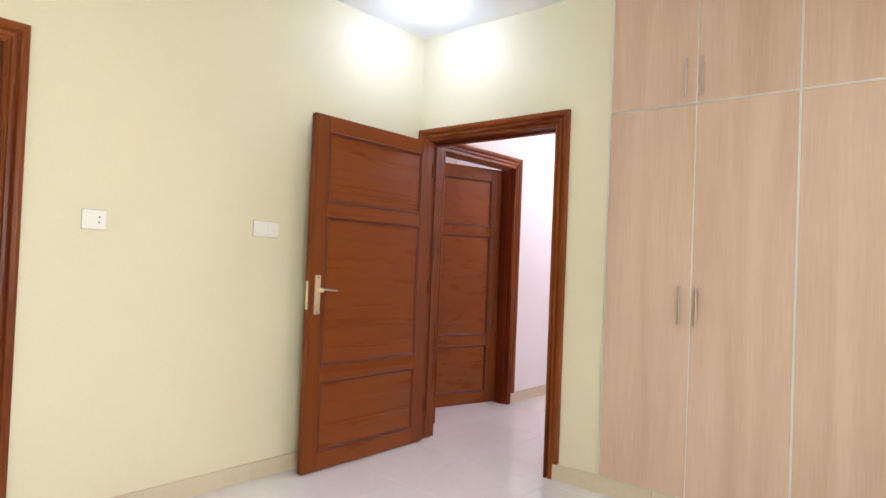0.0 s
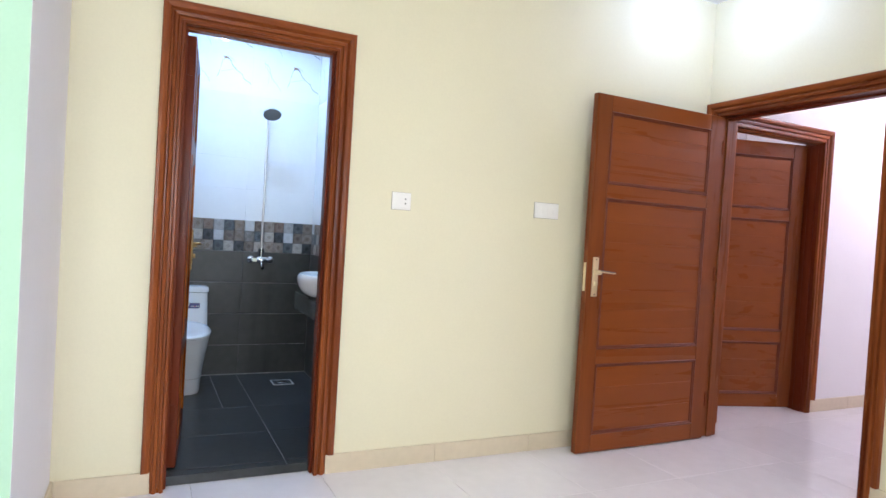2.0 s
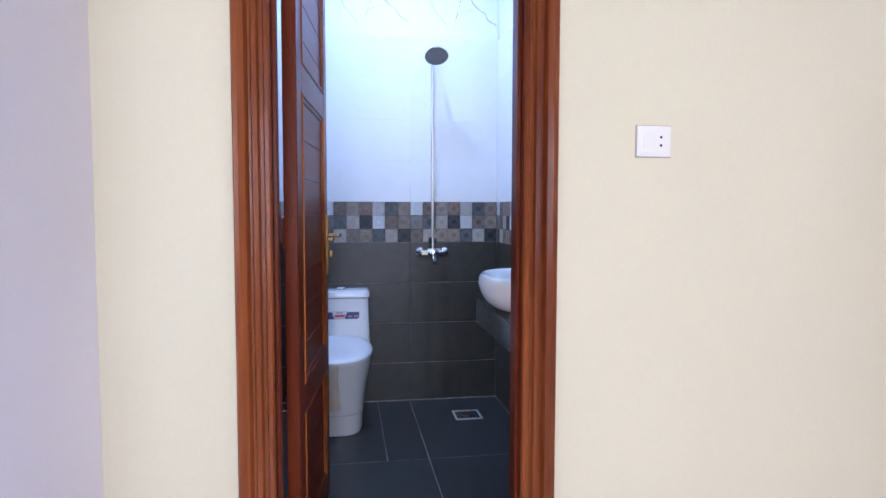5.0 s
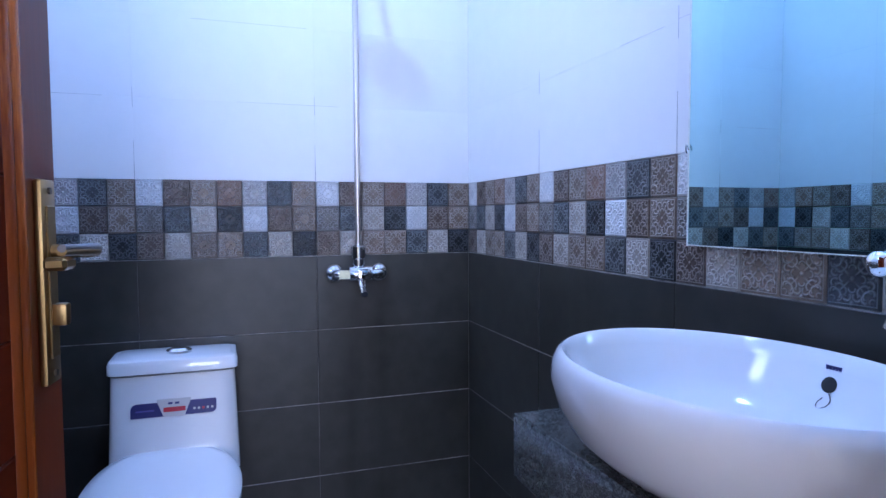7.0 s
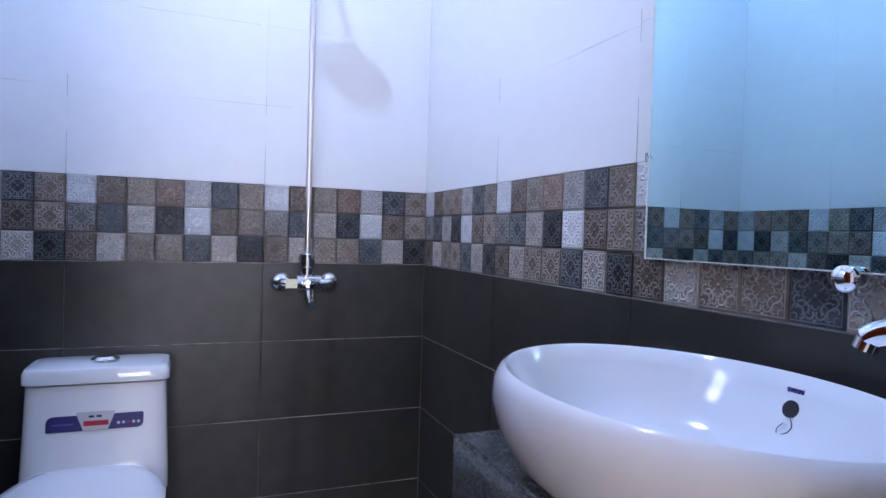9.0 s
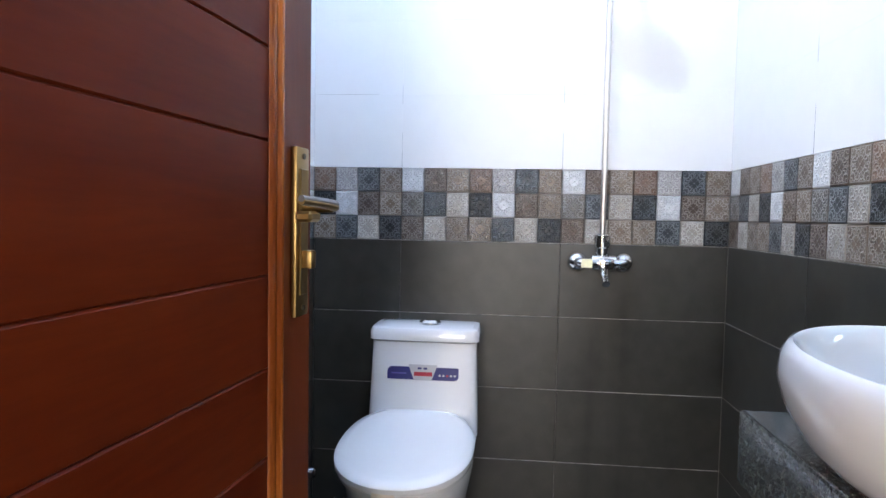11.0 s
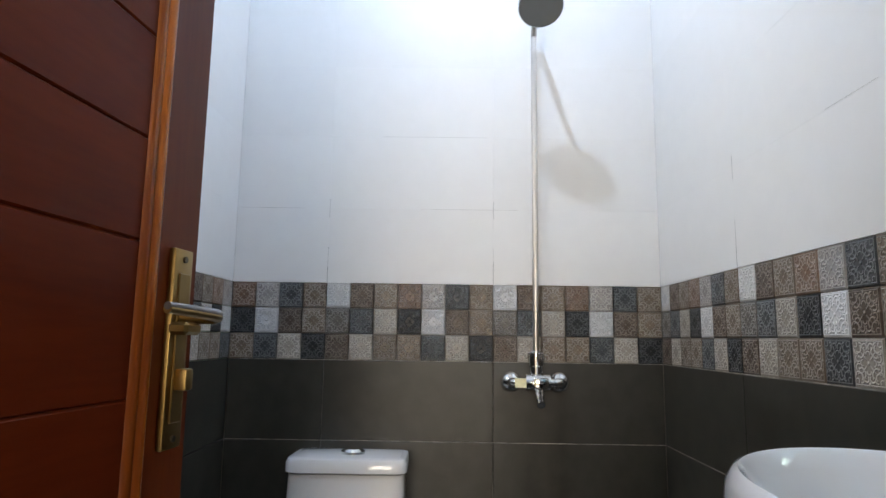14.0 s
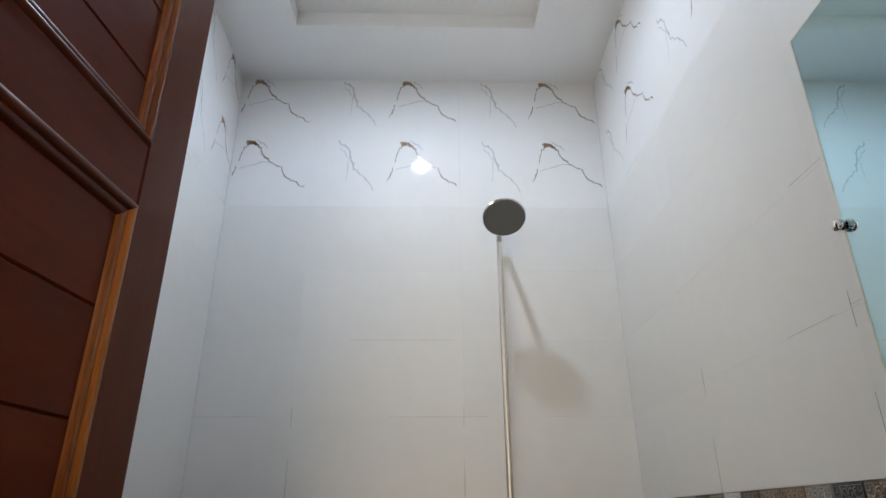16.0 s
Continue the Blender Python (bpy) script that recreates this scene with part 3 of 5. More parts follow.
door_1 = thing("door_1", "varnished reddish wooden door frame with fluted casing", "door frame", kind="structure")
casing(door_1, west_place, BD0, BD1, BDH, (M_TRIM, M_TRIMH))
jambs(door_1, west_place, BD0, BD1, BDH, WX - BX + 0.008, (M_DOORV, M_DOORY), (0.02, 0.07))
door_2 = thing("door_2", "varnished reddish wooden door frame with stepped casing", "door frame", kind="structure")
casing(door_2, north_place, OD0, OD1, ODH, (M_TRIM, M_TRIMX))
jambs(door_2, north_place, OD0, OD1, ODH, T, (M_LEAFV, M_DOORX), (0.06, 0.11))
door_3 = thing("door_3", "varnished reddish wooden door frame across the hall", "door frame", kind="structure")
casing(door_3, hall_place, HD0, HD1, HDH, (M_TRIM, M_TRIMH))
jambs(door_3, hall_place, HD0, HD1, HDH, 0.15, (M_DOORV, M_DOORY), (0.03, 0.09))


def door_leaf(label, m, w, h, grain_level, handle_mat, plate_z, st=0.118, bead_mat=M_LEAFBEAD, seam=0.0, groove=0.0013, knob_side=(1, -1), stile_mat=M_LEAFV, e=0.021, level_bead=M_LEAFBEADY, out=0.050, rise=-0.010):
    """Three-panel leaf: stiles, rails, boarded panels with beads; the hinge edge stands at the origin, width along x."""
    leaf = thing("door_leaf", label, "door", m)
    t = 0.021
    zs = [0.0, 0.108, 0.535, 0.626, 1.536, 1.622, 2.052, h]
    part("stile", box((0, -t, 0), (st, t, h), 0.003), stile_mat, leaf)
    part("stile", box((w - st, -t, 0), (w, t, h), 0.003), stile_mat, leaf)
    for a, b in ((0, 1), (2, 3), (4, 5), (6, 7)):
        part("rail", box((st + 0.0003, -t + 0.0006, zs[a]), (w - st - 0.0003, t - 0.0006, zs[b]), 0.002), grain_level, leaf)
    for a, b in ((1, 2), (3, 4), (5, 6)):
        panel = part("panel", box((st + 0.001, -0.004, zs[a] + 0.001), (w - st - 0.001, 0.004, zs[b] - 0.001)), grain_level, leaf)
        cuts = [zs[a], *(c for c in (0.25, 0.39, 0.743, 0.861, 0.983, 1.157, 1.275, 1.398, 1.71, 1.825, 1.94) if zs[a] < c < zs[b]), zs[b]]
        for c0, c1 in zip(cuts, cuts[1:]):
            for s in (-1, 1):
                y0, y1 = sorted((s * 0.0041, s * 0.0125))
                part("board", box((st + 0.012, y0, c0 + seam), (w - st - 0.012, y1, c1 - seam), groove), grain_level, panel)
        for s in (-1, 1):
            def bead(p, q, r, u):
                # bead strip between two outer corners p, q and two inner corners r, u
                def at(c, d):
                    return Vector((c[0], s * d, c[1]))
                shape = ((0.0, 0.0127), (0.0, 0.0205), (0.10, 0.0235), (0.24, 0.0250), (0.38, 0.0242), (0.48, 0.0215), (0.55, 0.0192), (0.64, 0.0200), (0.78, 0.0195), (0.92, 0.0165), (1.0, 0.0127))
                ring0 = [at((p[0] + (r[0] - p[0]) * f, p[1] + (r[1] - p[1]) * f), d) for f, d in shape]
                ring1 = [at((q[0] + (u[0] - q[0]) * f, q[1] + (u[1] - q[1]) * f), d) for f, d in shape]
                return loft([ring0, ring1])
            x0, x1, z0, z1 = st - 0.002, w - st + 0.002, zs[a] - 0.002, zs[b] + 0.002
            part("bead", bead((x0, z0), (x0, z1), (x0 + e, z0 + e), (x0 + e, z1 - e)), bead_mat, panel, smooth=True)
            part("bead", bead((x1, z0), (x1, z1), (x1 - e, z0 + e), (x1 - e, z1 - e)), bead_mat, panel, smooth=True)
            part("bead", bead((x0, z0), (x1, z0), (x0 + e, z0 + e), (x1 - e, z0 + e)), level_bead, panel, smooth=True)
            part("bead", bead((x0, z1), (x1, z1), (x0 + e, z1 - e), (x1 - e, z1 - e)), level_bead, panel, smooth=True)
    hx = w - st * 0.52
    for s in knob_side:
        y = s * t
        plate = part("handle_plate", box((hx - 0.021, min(y, y + s * 0.009), plate_z), (hx + 0.021, max(y, y + s * 0.009), plate_z + 0.235), 0.0035, segments=2), handle_mat, leaf, "long brass handle plate", True)
        part("plate_inset", box((hx - 0.012, min(y + s * 0.009, y + s * 0.0115), plate_z + 0.03), (hx + 0.012, max(y + s * 0.009, y + s * 0.0115), plate_z + 0.205), 0.001), handle_mat, plate)
        zl = plate_z + 0.153
        path = spline([(hx, y + s * 0.006, zl), (hx, y + s * (out - 0.014), zl), (hx - 0.010, y + s * (out - 0.003), zl + rise * 0.05), (hx - 0.055, y + s * out, zl + rise * 0.45), (hx - 0.120, y + s * (out - 0.002), zl + rise)], 5)
        part("lever", tube(path, [0.008 if i < 7 else 0.0066 - 0.0022 * (i - 7) / 14 for i in range(len(path))], 12), handle_mat, plate, smooth=True)
        part("grip", tube([v + Vector((0, 0, 0.0032)) for v in path[9:]], [0.0062 - 0.0020 * i / 11 for i in range(len(path) - 9)], 12), M_GUNMETAL, plate, "worn grey steel grip", True)
        part("bracket", box((hx - 0.030, min(y + s * 0.0095, y + s * 0.034), zl - 0.021), (hx + 0.006, max(y + s * 0.0095, y + s * 0.034), zl - 0.006), 0.004), handle_mat, plate)
        part("turn_knob", box((hx - 0.009, min(y + s * 0.01, y + s * 0.026), plate_z + 0.067), (hx + 0.009, max(y + s * 0.01, y + s * 0.026), plate_z + 0.093), 0.004, segments=2), handle_mat, plate, smooth=True)
        for dz in (0.012, 0.222):
            part("screw", cyl((hx, y + s * 0.008, plate_z + dz), (hx, y + s * 0.0115, plate_z + dz), 0.004, seg=10), M_DARKBRASS, plate)
    part("latch_plate", box((w - 0.0005, -0.011, plate_z + 0.03), (w + 0.0015, 0.011, plate_z + 0.2), 0.0005), handle_mat, leaf)
    for hz in (0.22, 1.06, 1.9):
        hinge = part("hinge", cyl((-0.004, t + 0.001, hz), (-0.004, t + 0.001, hz + 0.09), 0.0045, seg=12), M_DOORV, leaf, "small butt hinge varnished over")
        part("hinge_flap", box((-0.003, t - 0.03, hz + 0.001), (-0.0005, t + 0.001, hz + 0.089)), M_DOORV, hinge)
    return leaf


bath_leaf_m = pose(-3.005, -0.014, FZ + 0.008, 0, 0, 174.6)
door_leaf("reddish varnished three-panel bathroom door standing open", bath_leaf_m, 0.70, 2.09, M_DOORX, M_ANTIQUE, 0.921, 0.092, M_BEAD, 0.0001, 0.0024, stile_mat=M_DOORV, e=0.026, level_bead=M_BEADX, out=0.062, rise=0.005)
door_leaf("reddish varnished three-panel bedroom door folded open along the wall", pose(-2.737, 3.255, 0.008, 0, 0, -89.2), 1.067, 2.15, M_DOORY, M_PALEBRASS, 0.945, st=0.112)
door_leaf("reddish varnished three-panel door ajar across the hall", pose(HX - 0.14, HD1 - 0.010, 0.012, 0, 0, -106), 0.985, 2.165, M_DOORY, M_BRASS, 0.945)

# ---- windows ----
window_1 = thing("window_1", "wide bedroom window with pale metal frame and frosted panes", "window", kind="structure")
FX0, FX1, MY = EX + 0.05, EX + 0.10, (WN0 + WN1) / 2
part("window_frame", boxes([((FX0, WN0, WZ0), (FX1, WN0 + 0.05, WZ1)), ((FX0, WN1 - 0.05, WZ0), (FX1, WN1, WZ1)),
                            ((FX0, WN0 + 0.05, WZ0), (FX1, WN1 - 0.05, WZ0 + 0.05)), ((FX0, WN0 + 0.05, WZ1 - 0.05), (FX1, WN1 - 0.05, WZ1)),
                            ((FX0, MY - 0.025, WZ0 + 0.05), (FX1, MY + 0.025, WZ1 - 0.05))]), M_ALUFRAME, window_1)
for y0, y1 in ((WN0 + 0.05, MY - 0.025), (MY + 0.025, WN1 - 0.05)):
    pane = part("pane", box((EX + 0.072, y0, WZ0 + 0.05), (EX + 0.078, y1, WZ1 - 0.05)), M_GLASS, window_1)
    pane.visible_shadow = False
window_2 = thing("window_2", "small bathroom window with dark bars in a mint reveal", "window", kind="structure")
part("window_frame", boxes([((BWN0, BS - 0.13, BWZ0), (BWN0 + 0.03, BS - 0.10, BWZ1)), ((BWN1 - 0.03, BS - 0.13, BWZ0), (BWN1, BS - 0.10, BWZ1)),
                            ((BWN0 + 0.03, BS - 0.13, BWZ0), (BWN1 - 0.03, BS - 0.10, BWZ0 + 0.03)), ((BWN0 + 0.03, BS - 0.13, BWZ1 - 0.03), (BWN1 - 0.03, BS - 0.10, BWZ1)),
                            ]), M_BARS, window_2, "dark metal frame")
for i in range(3):
    xx = BWN0 + 0.14 * (i + 1)
    part("bar", box((xx - 0.006, BS - 0.122, BWZ0 + 0.03), (xx + 0.006, BS - 0.11, BWZ1 - 0.03), 0.002), M_BARS, window_2)
for i in range(3):
    zz = BWZ0 + 0.165 * (i + 1)
    part("bar", box((BWN0 + 0.03, BS - 0.109, zz - 0.006), (BWN1 - 0.03, BS - 0.10, zz + 0.006), 0.002), M_BARS, window_2)
pane = part("pane", box((BWN0 + 0.03, BS - 0.128, BWZ0 + 0.03), (BWN1 - 0.03, BS - 0.124, BWZ1 - 0.03)), M_GLASS, window_2)
pane.visible_shadow = False

# ---- bedroom fittings ----


def downlight(x, y, z, glow, label):
    fit_ = thing("ceiling_downlight", label, "ceiling light", Matrix.Translation((x, y, z)), group="recessed ceiling lights")
    ring = [[(r * math.cos(a * math.pi / 16), r * math.sin(a * math.pi / 16), zz) for a in range(32)] for r, zz in ((0.066, 0.0), (0.066, -0.004), (0.060, -0.007), (0.052, -0.006), (0.049, 0.001))]
    part("trim_ring", loft(ring, cap=(False, False)), M_WHITEPLASTIC, fit_, smooth=True)
    part("diffuser", cyl((0, 0, -0.003), (0, 0, 0.0), 0.049, seg=32), glow, fit_, "lit white diffuser")
    return fit_


# Fixtures for the corner lamp and the three added, unseen ones.
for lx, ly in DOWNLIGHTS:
    downlight(lx, ly, CZ - 0.0005, M_LAMPGLOW, "lit round recessed downlight in the white ceiling, all but the corner one added")
downlight(-4.184, 0.386, BZ + 0.0595, M_LAMPGLOW, "lit round recessed downlight in the bathroom ceiling tray")
# Glowing fixture added out of view to go with the hall fill.
hall_fill = thing("added_ceiling_light", "round white lit ceiling light, added unseen to brighten the hall", "ceiling light", Matrix.Translation((-1.75, 5.8, CZ)))
part("shade", loft([[(r * math.cos(a * math.pi / 16), r * math.sin(a * math.pi / 16), z) for a in range(32)] for r, z in ((0.14, -0.001), (0.14, -0.03), (0.11, -0.055), (0.04, -0.06))]), M_HALLGLOW, hall_fill, smooth=True)

socket = thing("wall_socket", "white plastic single wall socket with a switch", "socket", Matrix.Translation((WX, 1.047, 1.431)))
part("shadow_rim", box((0.0001, -0.0555, -0.0475), (0.0035, 0.0555, 0.0475), 0.001), M_PLATESHADE, socket, "greyish rim painted as the plate's shadow gap")
part("face_plate", box((0.0036, -0.053, -0.045), (0.009, 0.053, 0.045), 0.003, segments=2), M_WHITEPLASTIC, socket, smooth=True)
part("inner_plate", box((0.0091, -0.043, -0.034), (0.0108, 0.043, 0.034), 0.0008), M_WHITEPLASTIC, socket)
part("rocker", box((0.0109, -0.036, -0.02), (0.0135, -0.006, 0.02), 0.001), M_WHITEPLASTIC, socket)
for dy, dz in ((0.021, 0.012), (0.021, -0.012)):
    part("pin_hole", cyl((0.0105, dy, dz), (0.0112, dy, dz), 0.0042, seg=10), M_BLACK, socket, "dark pin hole")
switch = thing("light_switch", "white plastic three-gang light switch", "light switch", Matrix.Translation((WX, 1.98, 1.446)))
part("shadow_rim", box((0.0001, -0.0875, -0.0475), (0.0035, 0.0875, 0.0475), 0.001), M_PLATESHADE, switch, "greyish rim painted as the plate's shadow gap")
part("face_plate", box((0.0036, -0.085, -0.045), (0.009, 0.085, 0.045), 0.003, segments=2), M_WHITEPLASTIC, switch, smooth=True)
part("inner_plate", box((0.0091, -0.072, -0.034), (0.0108, 0.072, 0.034), 0.0008), M_WHITEPLASTIC, switch)
for i in range(3):
    part("rocker", box((0.0109, -0.068 + i * 0.035, -0.028), (0.0132, -0.036 + i * 0.035, 0.028), 0.001), M_WHITEPLASTIC, switch)
part("fan_dial", cyl((0.0109, 0.053, 0), (0.016, 0.053, 0), 0.013, seg=20), M_WHITEPLASTIC, switch, smooth=True)


def wardrobe(x0, x1):
    w = thing("wardrobe", "built-in beech laminate wardrobe with upper cupboards and bar handles", "wardrobe", Matrix.Translation((x0, NY - 0.02, 0)), group="built-in wardrobe row")
    L, mid, zs, ztop = x1 - x0, (x1 - x0) / 2, 2.196, CZ - 0.002
    part("carcass", boxes([((0.001, 0.02, 0.1), (0.019, 0.56, ztop)), ((L - 0.019, 0.02, 0.1), (L - 0.001, 0.56, ztop)), ((0.019, 0.545, 0.1), (L - 0.019, 0.56, ztop)),
                           ((0.019, 0.02, 0.1), (L - 0.019, 0.545, 0.118)), ((0.019, 0.02, zs - 0.012), (L - 0.019, 0.545, zs + 0.006)), ((0.019, 0.02, ztop - 0.018), (L - 0.019, 0.545, ztop))]), M_LAMINATE, w)
    part("plinth", box((0.001, 0.0225, 0.0), (L - 0.001, 0.04, 0.0995)), M_LAMINATE, w)
    for i, (a, b) in enumerate(((0.0062, mid - 0.0035), (mid + 0.0035, L - 0.0062))):
        for lo, hi, hz in ((0.104, zs - 0.0055, 1.013), (zs + 0.0055, ztop - 0.006, zs + 0.035)):
            d = part("cupboard_door", box((a, 0.0, lo), (b, 0.0185, hi), 0.0012), M_LAMINATE, w)
            hx = b - 0.048 if i == 0 else a + 0.031
            part("handle", tube([(hx, -0.03, hz), (hx, -0.03, hz + 0.205)], 0.0070, 12), M_HANDLE, d, "brushed bronze-grey bar handle", True)
            for zz in (hz + 0.035, hz + 0.17):
                part("post", cyl((hx, -0.03, zz), (hx, 0.0005, zz), 0.004, seg=10), M_HANDLE, d)
            part("edge_strip", boxes([((a - 0.0018, -0.0010, lo), (a - 0.0001, 0.0185, hi)), ((b + 0.0001, -0.0010, lo), (b + 0.0018, 0.0185, hi)),
                                      ((a, -0.0008, hi + 0.0001), (b, 0.0185, hi + 0.0016)), ((a, -0.0008, lo - 0.0016), (b, 0.0185, lo - 0.0001))]), M_ALU, d, "thin bright edge strip")
    part("divider_strip", box((mid - 0.002, 0.002, 0.104), (mid + 0.002, 0.019, ztop - 0.006)), M_ALU, w)
    part("divider_strip", box((-0.0036, -0.0004, 0.104), (0.0036, 0.0195, ztop - 0.006), 0.001), M_ALU, w)
    part("divider_strip", box((0.0055, 0.0015, zs - 0.0012), (L - 0.0055, 0.0195, zs + 0.0036)), M_ALU, w)
    return w


for k in range(3):
    wardrobe(-1.340 + 0.979 * k, -1.340 + 0.979 * (k + 1))

# ---- bathroom things ----


def toilet():
    y, x = 0.108, BW + 0.012
    wc = thing("toilet", "white ceramic one-piece toilet with closed lid and a maker's sticker", "toilet", Matrix.Translation((x, y, FZ)))
    # pedestal and bowl: plan rings up to the rim
    rings = []
    for z, xb, xf, b, p in ((0.0, 0.05, 0.555, 0.132, 3.2), (0.02, 0.045, 0.56, 0.136, 3.2), (0.10, 0.04, 0.565, 0.140, 3.0), (0.2, 0.03, 0.588, 0.154, 2.7),
                            (0.28, 0.02, 0.61, 0.168, 2.5), (0.34, 0.015, 0.626, 0.180, 2.4), (0.372, 0.012, 0.634, 0.184, 2.4), (0.384, 0.014, 0.632, 0.183, 2.4)):
        rings.append(superellipse((xb + xf) / 2, -0.010, z, (xf - xb) / 2, b, p, 48, 4.5))
    part("bowl", loft(rings), M_CERAMIC, wc, smooth=True)
    part("foot_line", loft([superellipse(0.303, -0.010, zz, 0.2645, 0.1412, 3.2, 48, 4.5) for zz in (0.108, 0.113)]), M_GROUT, wc)
    rings = []
    for z, x0, x1, b in ((0.385, 0.01, 0.205, 0.176), (0.44, 0.008, 0.195, 0.175), (0.58, 0.005, 0.186, 0.170), (0.674, 0.003, 0.181, 0.167)):
        rings.append(superellipse((x0 + x1) / 2, 0, z, (x1 - x0) / 2, b, 9, 48))
    part("cistern", loft(rings), M_CERAMIC, wc, smooth=True)
    rings = []
    for z, e in ((0.676, -0.006), (0.680, 0.001), (0.706, 0.001), (0.716, -0.004), (0.720, -0.016)):
        rings.append(superellipse(0.092, 0, z, 0.094 + e, 0.174 + e, 9, 48))
    part("cistern_lid", loft(rings), M_CERAMIC, wc, smooth=True)
    part("flush_button", loft([[(0.1 + r * math.cos(a * math.pi / 16), 0.01 + 1.25 * r * math.sin(a * math.pi / 16), z) for a in range(32)] for r, z in ((0.029, 0.7195), (0.029, 0.727), (0.024, 0.732), (0.022, 0.730), (0.019, 0.734))]), M_CHROME, wc, "chrome dual flush button", True)
    rings = []
    for z, e in ((0.3845, -0.01), (0.387, -0.002), (0.397, 0.0), (0.400, -0.002)):
        rings.append([(px, py, pz + (0.64 - px) * 0.07) for px, py, pz in superellipse(0.407, -0.014, z, 0.257 + e, 0.188 + e, 2.2, 56, 2.3)])
    part("seat", loft(rings), M_CERAMIC, wc, smooth=True)
    rings = []
    for z, e in ((0.4015, -0.003), (0.404, 0.001), (0.416, 0.001), (0.424, -0.006), (0.429, -0.03), (0.432, -0.09)):
        rings.append([(px, py, pz + (0.64 - px) * 0.07) for px, py, pz in superellipse(0.407, -0.014, z, 0.261 + e, 0.191 + e, 2.2, 56, 2.3)])
    part("lid", loft(rings), M_CERAMIC, wc, smooth=True)
    # sticker on the cistern front, plain shapes
    def on_front(name, y0, y1, z0, z1, proud, mat, slant=0.0):
        bm = bmesh.new()
        def fx(z):
            return 0.195 - (z - 0.44) * 0.061 + proud
        vs = [bm.verts.new((fx(z), yy, z)) for yy, z in ((y0, z0), (y1, z0), (y1 + slant, z1), (y0 - slant, z1))]
        vb = [bm.verts.new((v.co.x - 0.002, v.co.y, v.co.z)) for v in vs]
        bm.faces.new(vs), bm.faces.new(vb[::-1])
        for i in range(4):
            bm.faces.new((vs[i], vs[(i + 1) % 4], vb[(i + 1) % 4], vb[i]))
        return bm
    def label_shape(outline, proud):
        bm = bmesh.new()
        vs = [bm.verts.new((0.195 - (z - 0.44) * 0.061 + proud, yy, z)) for yy, z in outline]
        vb = [bm.verts.new((v.co.x - 0.002, v.co.y, v.co.z)) for v in vs]
        bm.faces.new(vs), bm.faces.new(vb[::-1])
        for i in range(len(vs)):
            bm.faces.new((vs[i], vs[(i + 1) % len(vs)], vb[(i + 1) % len(vs)], vb[i]))
        return bm

    def rounded(y0, y1, z0, z1, radii):
        out = []
        for (cy, cz, sy, sz), rad, start in zip(((y0, z0, 1, 1), (y1, z0, -1, 1), (y1, z1, -1, -1), (y0, z1, 1, -1)), radii, (180, 270, 0, 90)):
            for k in range(5):
                a = radians(start + 22.5 * k)
                out.append((cy + sy * rad + rad * math.cos(a), cz + sz * rad + rad * math.sin(a)))
        return out
    st = part("sticker", label_shape(rounded(-0.113, 0.113, 0.557, 0.597, (0.003, 0.014, 0.004, 0.016)), 0.0014), M_NAVY, wc, "navy and silver sticker")
    part("badge", label_shape([(-0.030, 0.561), (-0.027, 0.556), (0.027, 0.556), (0.030, 0.561), (0.045, 0.601), (0.045, 0.605), (-0.045, 0.605), (-0.045, 0.601)], 0.0020), M_SILVER, st, "silver badge")
    part("print_bar", on_front("s", -0.028, 0.030, 0.569, 0.582, 0.0026, M_RED), M_RED, st)
    part("print_mark", on_front("s", -0.016, -0.004, 0.590, 0.596, 0.0026, M_NAVY), M_NAVY, st)
    part("print_mark", on_front("s", 0.002, 0.014, 0.590, 0.596, 0.0026, M_NAVY), M_NAVY, st)
    part("print_stripe", on_front("s", -0.100, -0.052, 0.574, 0.578, 0.0022, M_VIOLET), M_VIOLET, st)
    for i in range(5):
        part("print_dot", label_shape(rounded(0.050 + i * 0.012, 0.057 + i * 0.012, 0.569, 0.576, (0.003,) * 4), 0.0022), M_RED if i == 2 else M_SILVER, st)
    tape = spline([(0.660, 0.0, 0.420), (0.666, 0.0, 0.39), (0.648, -0.004, 0.34), (0.622, -0.002, 0.28), (0.606, 0.002, 0.20), (0.592, 0.006, 0.15)], 4)
    bm = bmesh.new()
    rows = [[bm.verts.new((p.x + dx, p.y + dy - 0.030, p.z)) for dx, dy in ((-0.002, -0.029), (0.002, 0.0), (0.0005, 0.029))] for p in tape]
    for r0, r1 in zip(rows, rows[1:]):
        for i in range(2):
            bm.faces.new((r0[i], r0[i + 1], r1[i + 1], r1[i]))
    ob = part("packing_tape", bm, M_TAPE, wc, "peeling yellowed packing tape", True)
    ob.modifiers.new("thickness", "SOLIDIFY").thickness = 0.0008
    return wc


toilet()

valve = thing("angle_valve", "chrome water valve with a looped steel hose beside the toilet", "valve", Matrix.Translation((-4.76, BS, 0.27)))
part("rose", cyl((0, 0.0005, 0), (0, 0.008, 0), 0.026, 0.022, seg=24), M_CHROME, valve, smooth=True)
part("valve_body", cyl((0, 0.008, 0), (0, 0.04, 0), 0.011, seg=16), M_CHROME, valve, smooth=True)
part("valve_outlet", cyl((0, 0.025, -0.008), (0, 0.025, -0.04), 0.009, seg=16), M_CHROME, valve, smooth=True)
part("valve_knob", loft([[(r * math.cos(a * math.pi / 8), yy, r * math.sin(a * math.pi / 8)) for a in range(16)] for yy, r in ((0.04, 0.012), (0.044, 0.019), (0.062, 0.019), (0.067, 0.013))]), M_CHROME, valve, smooth=True)
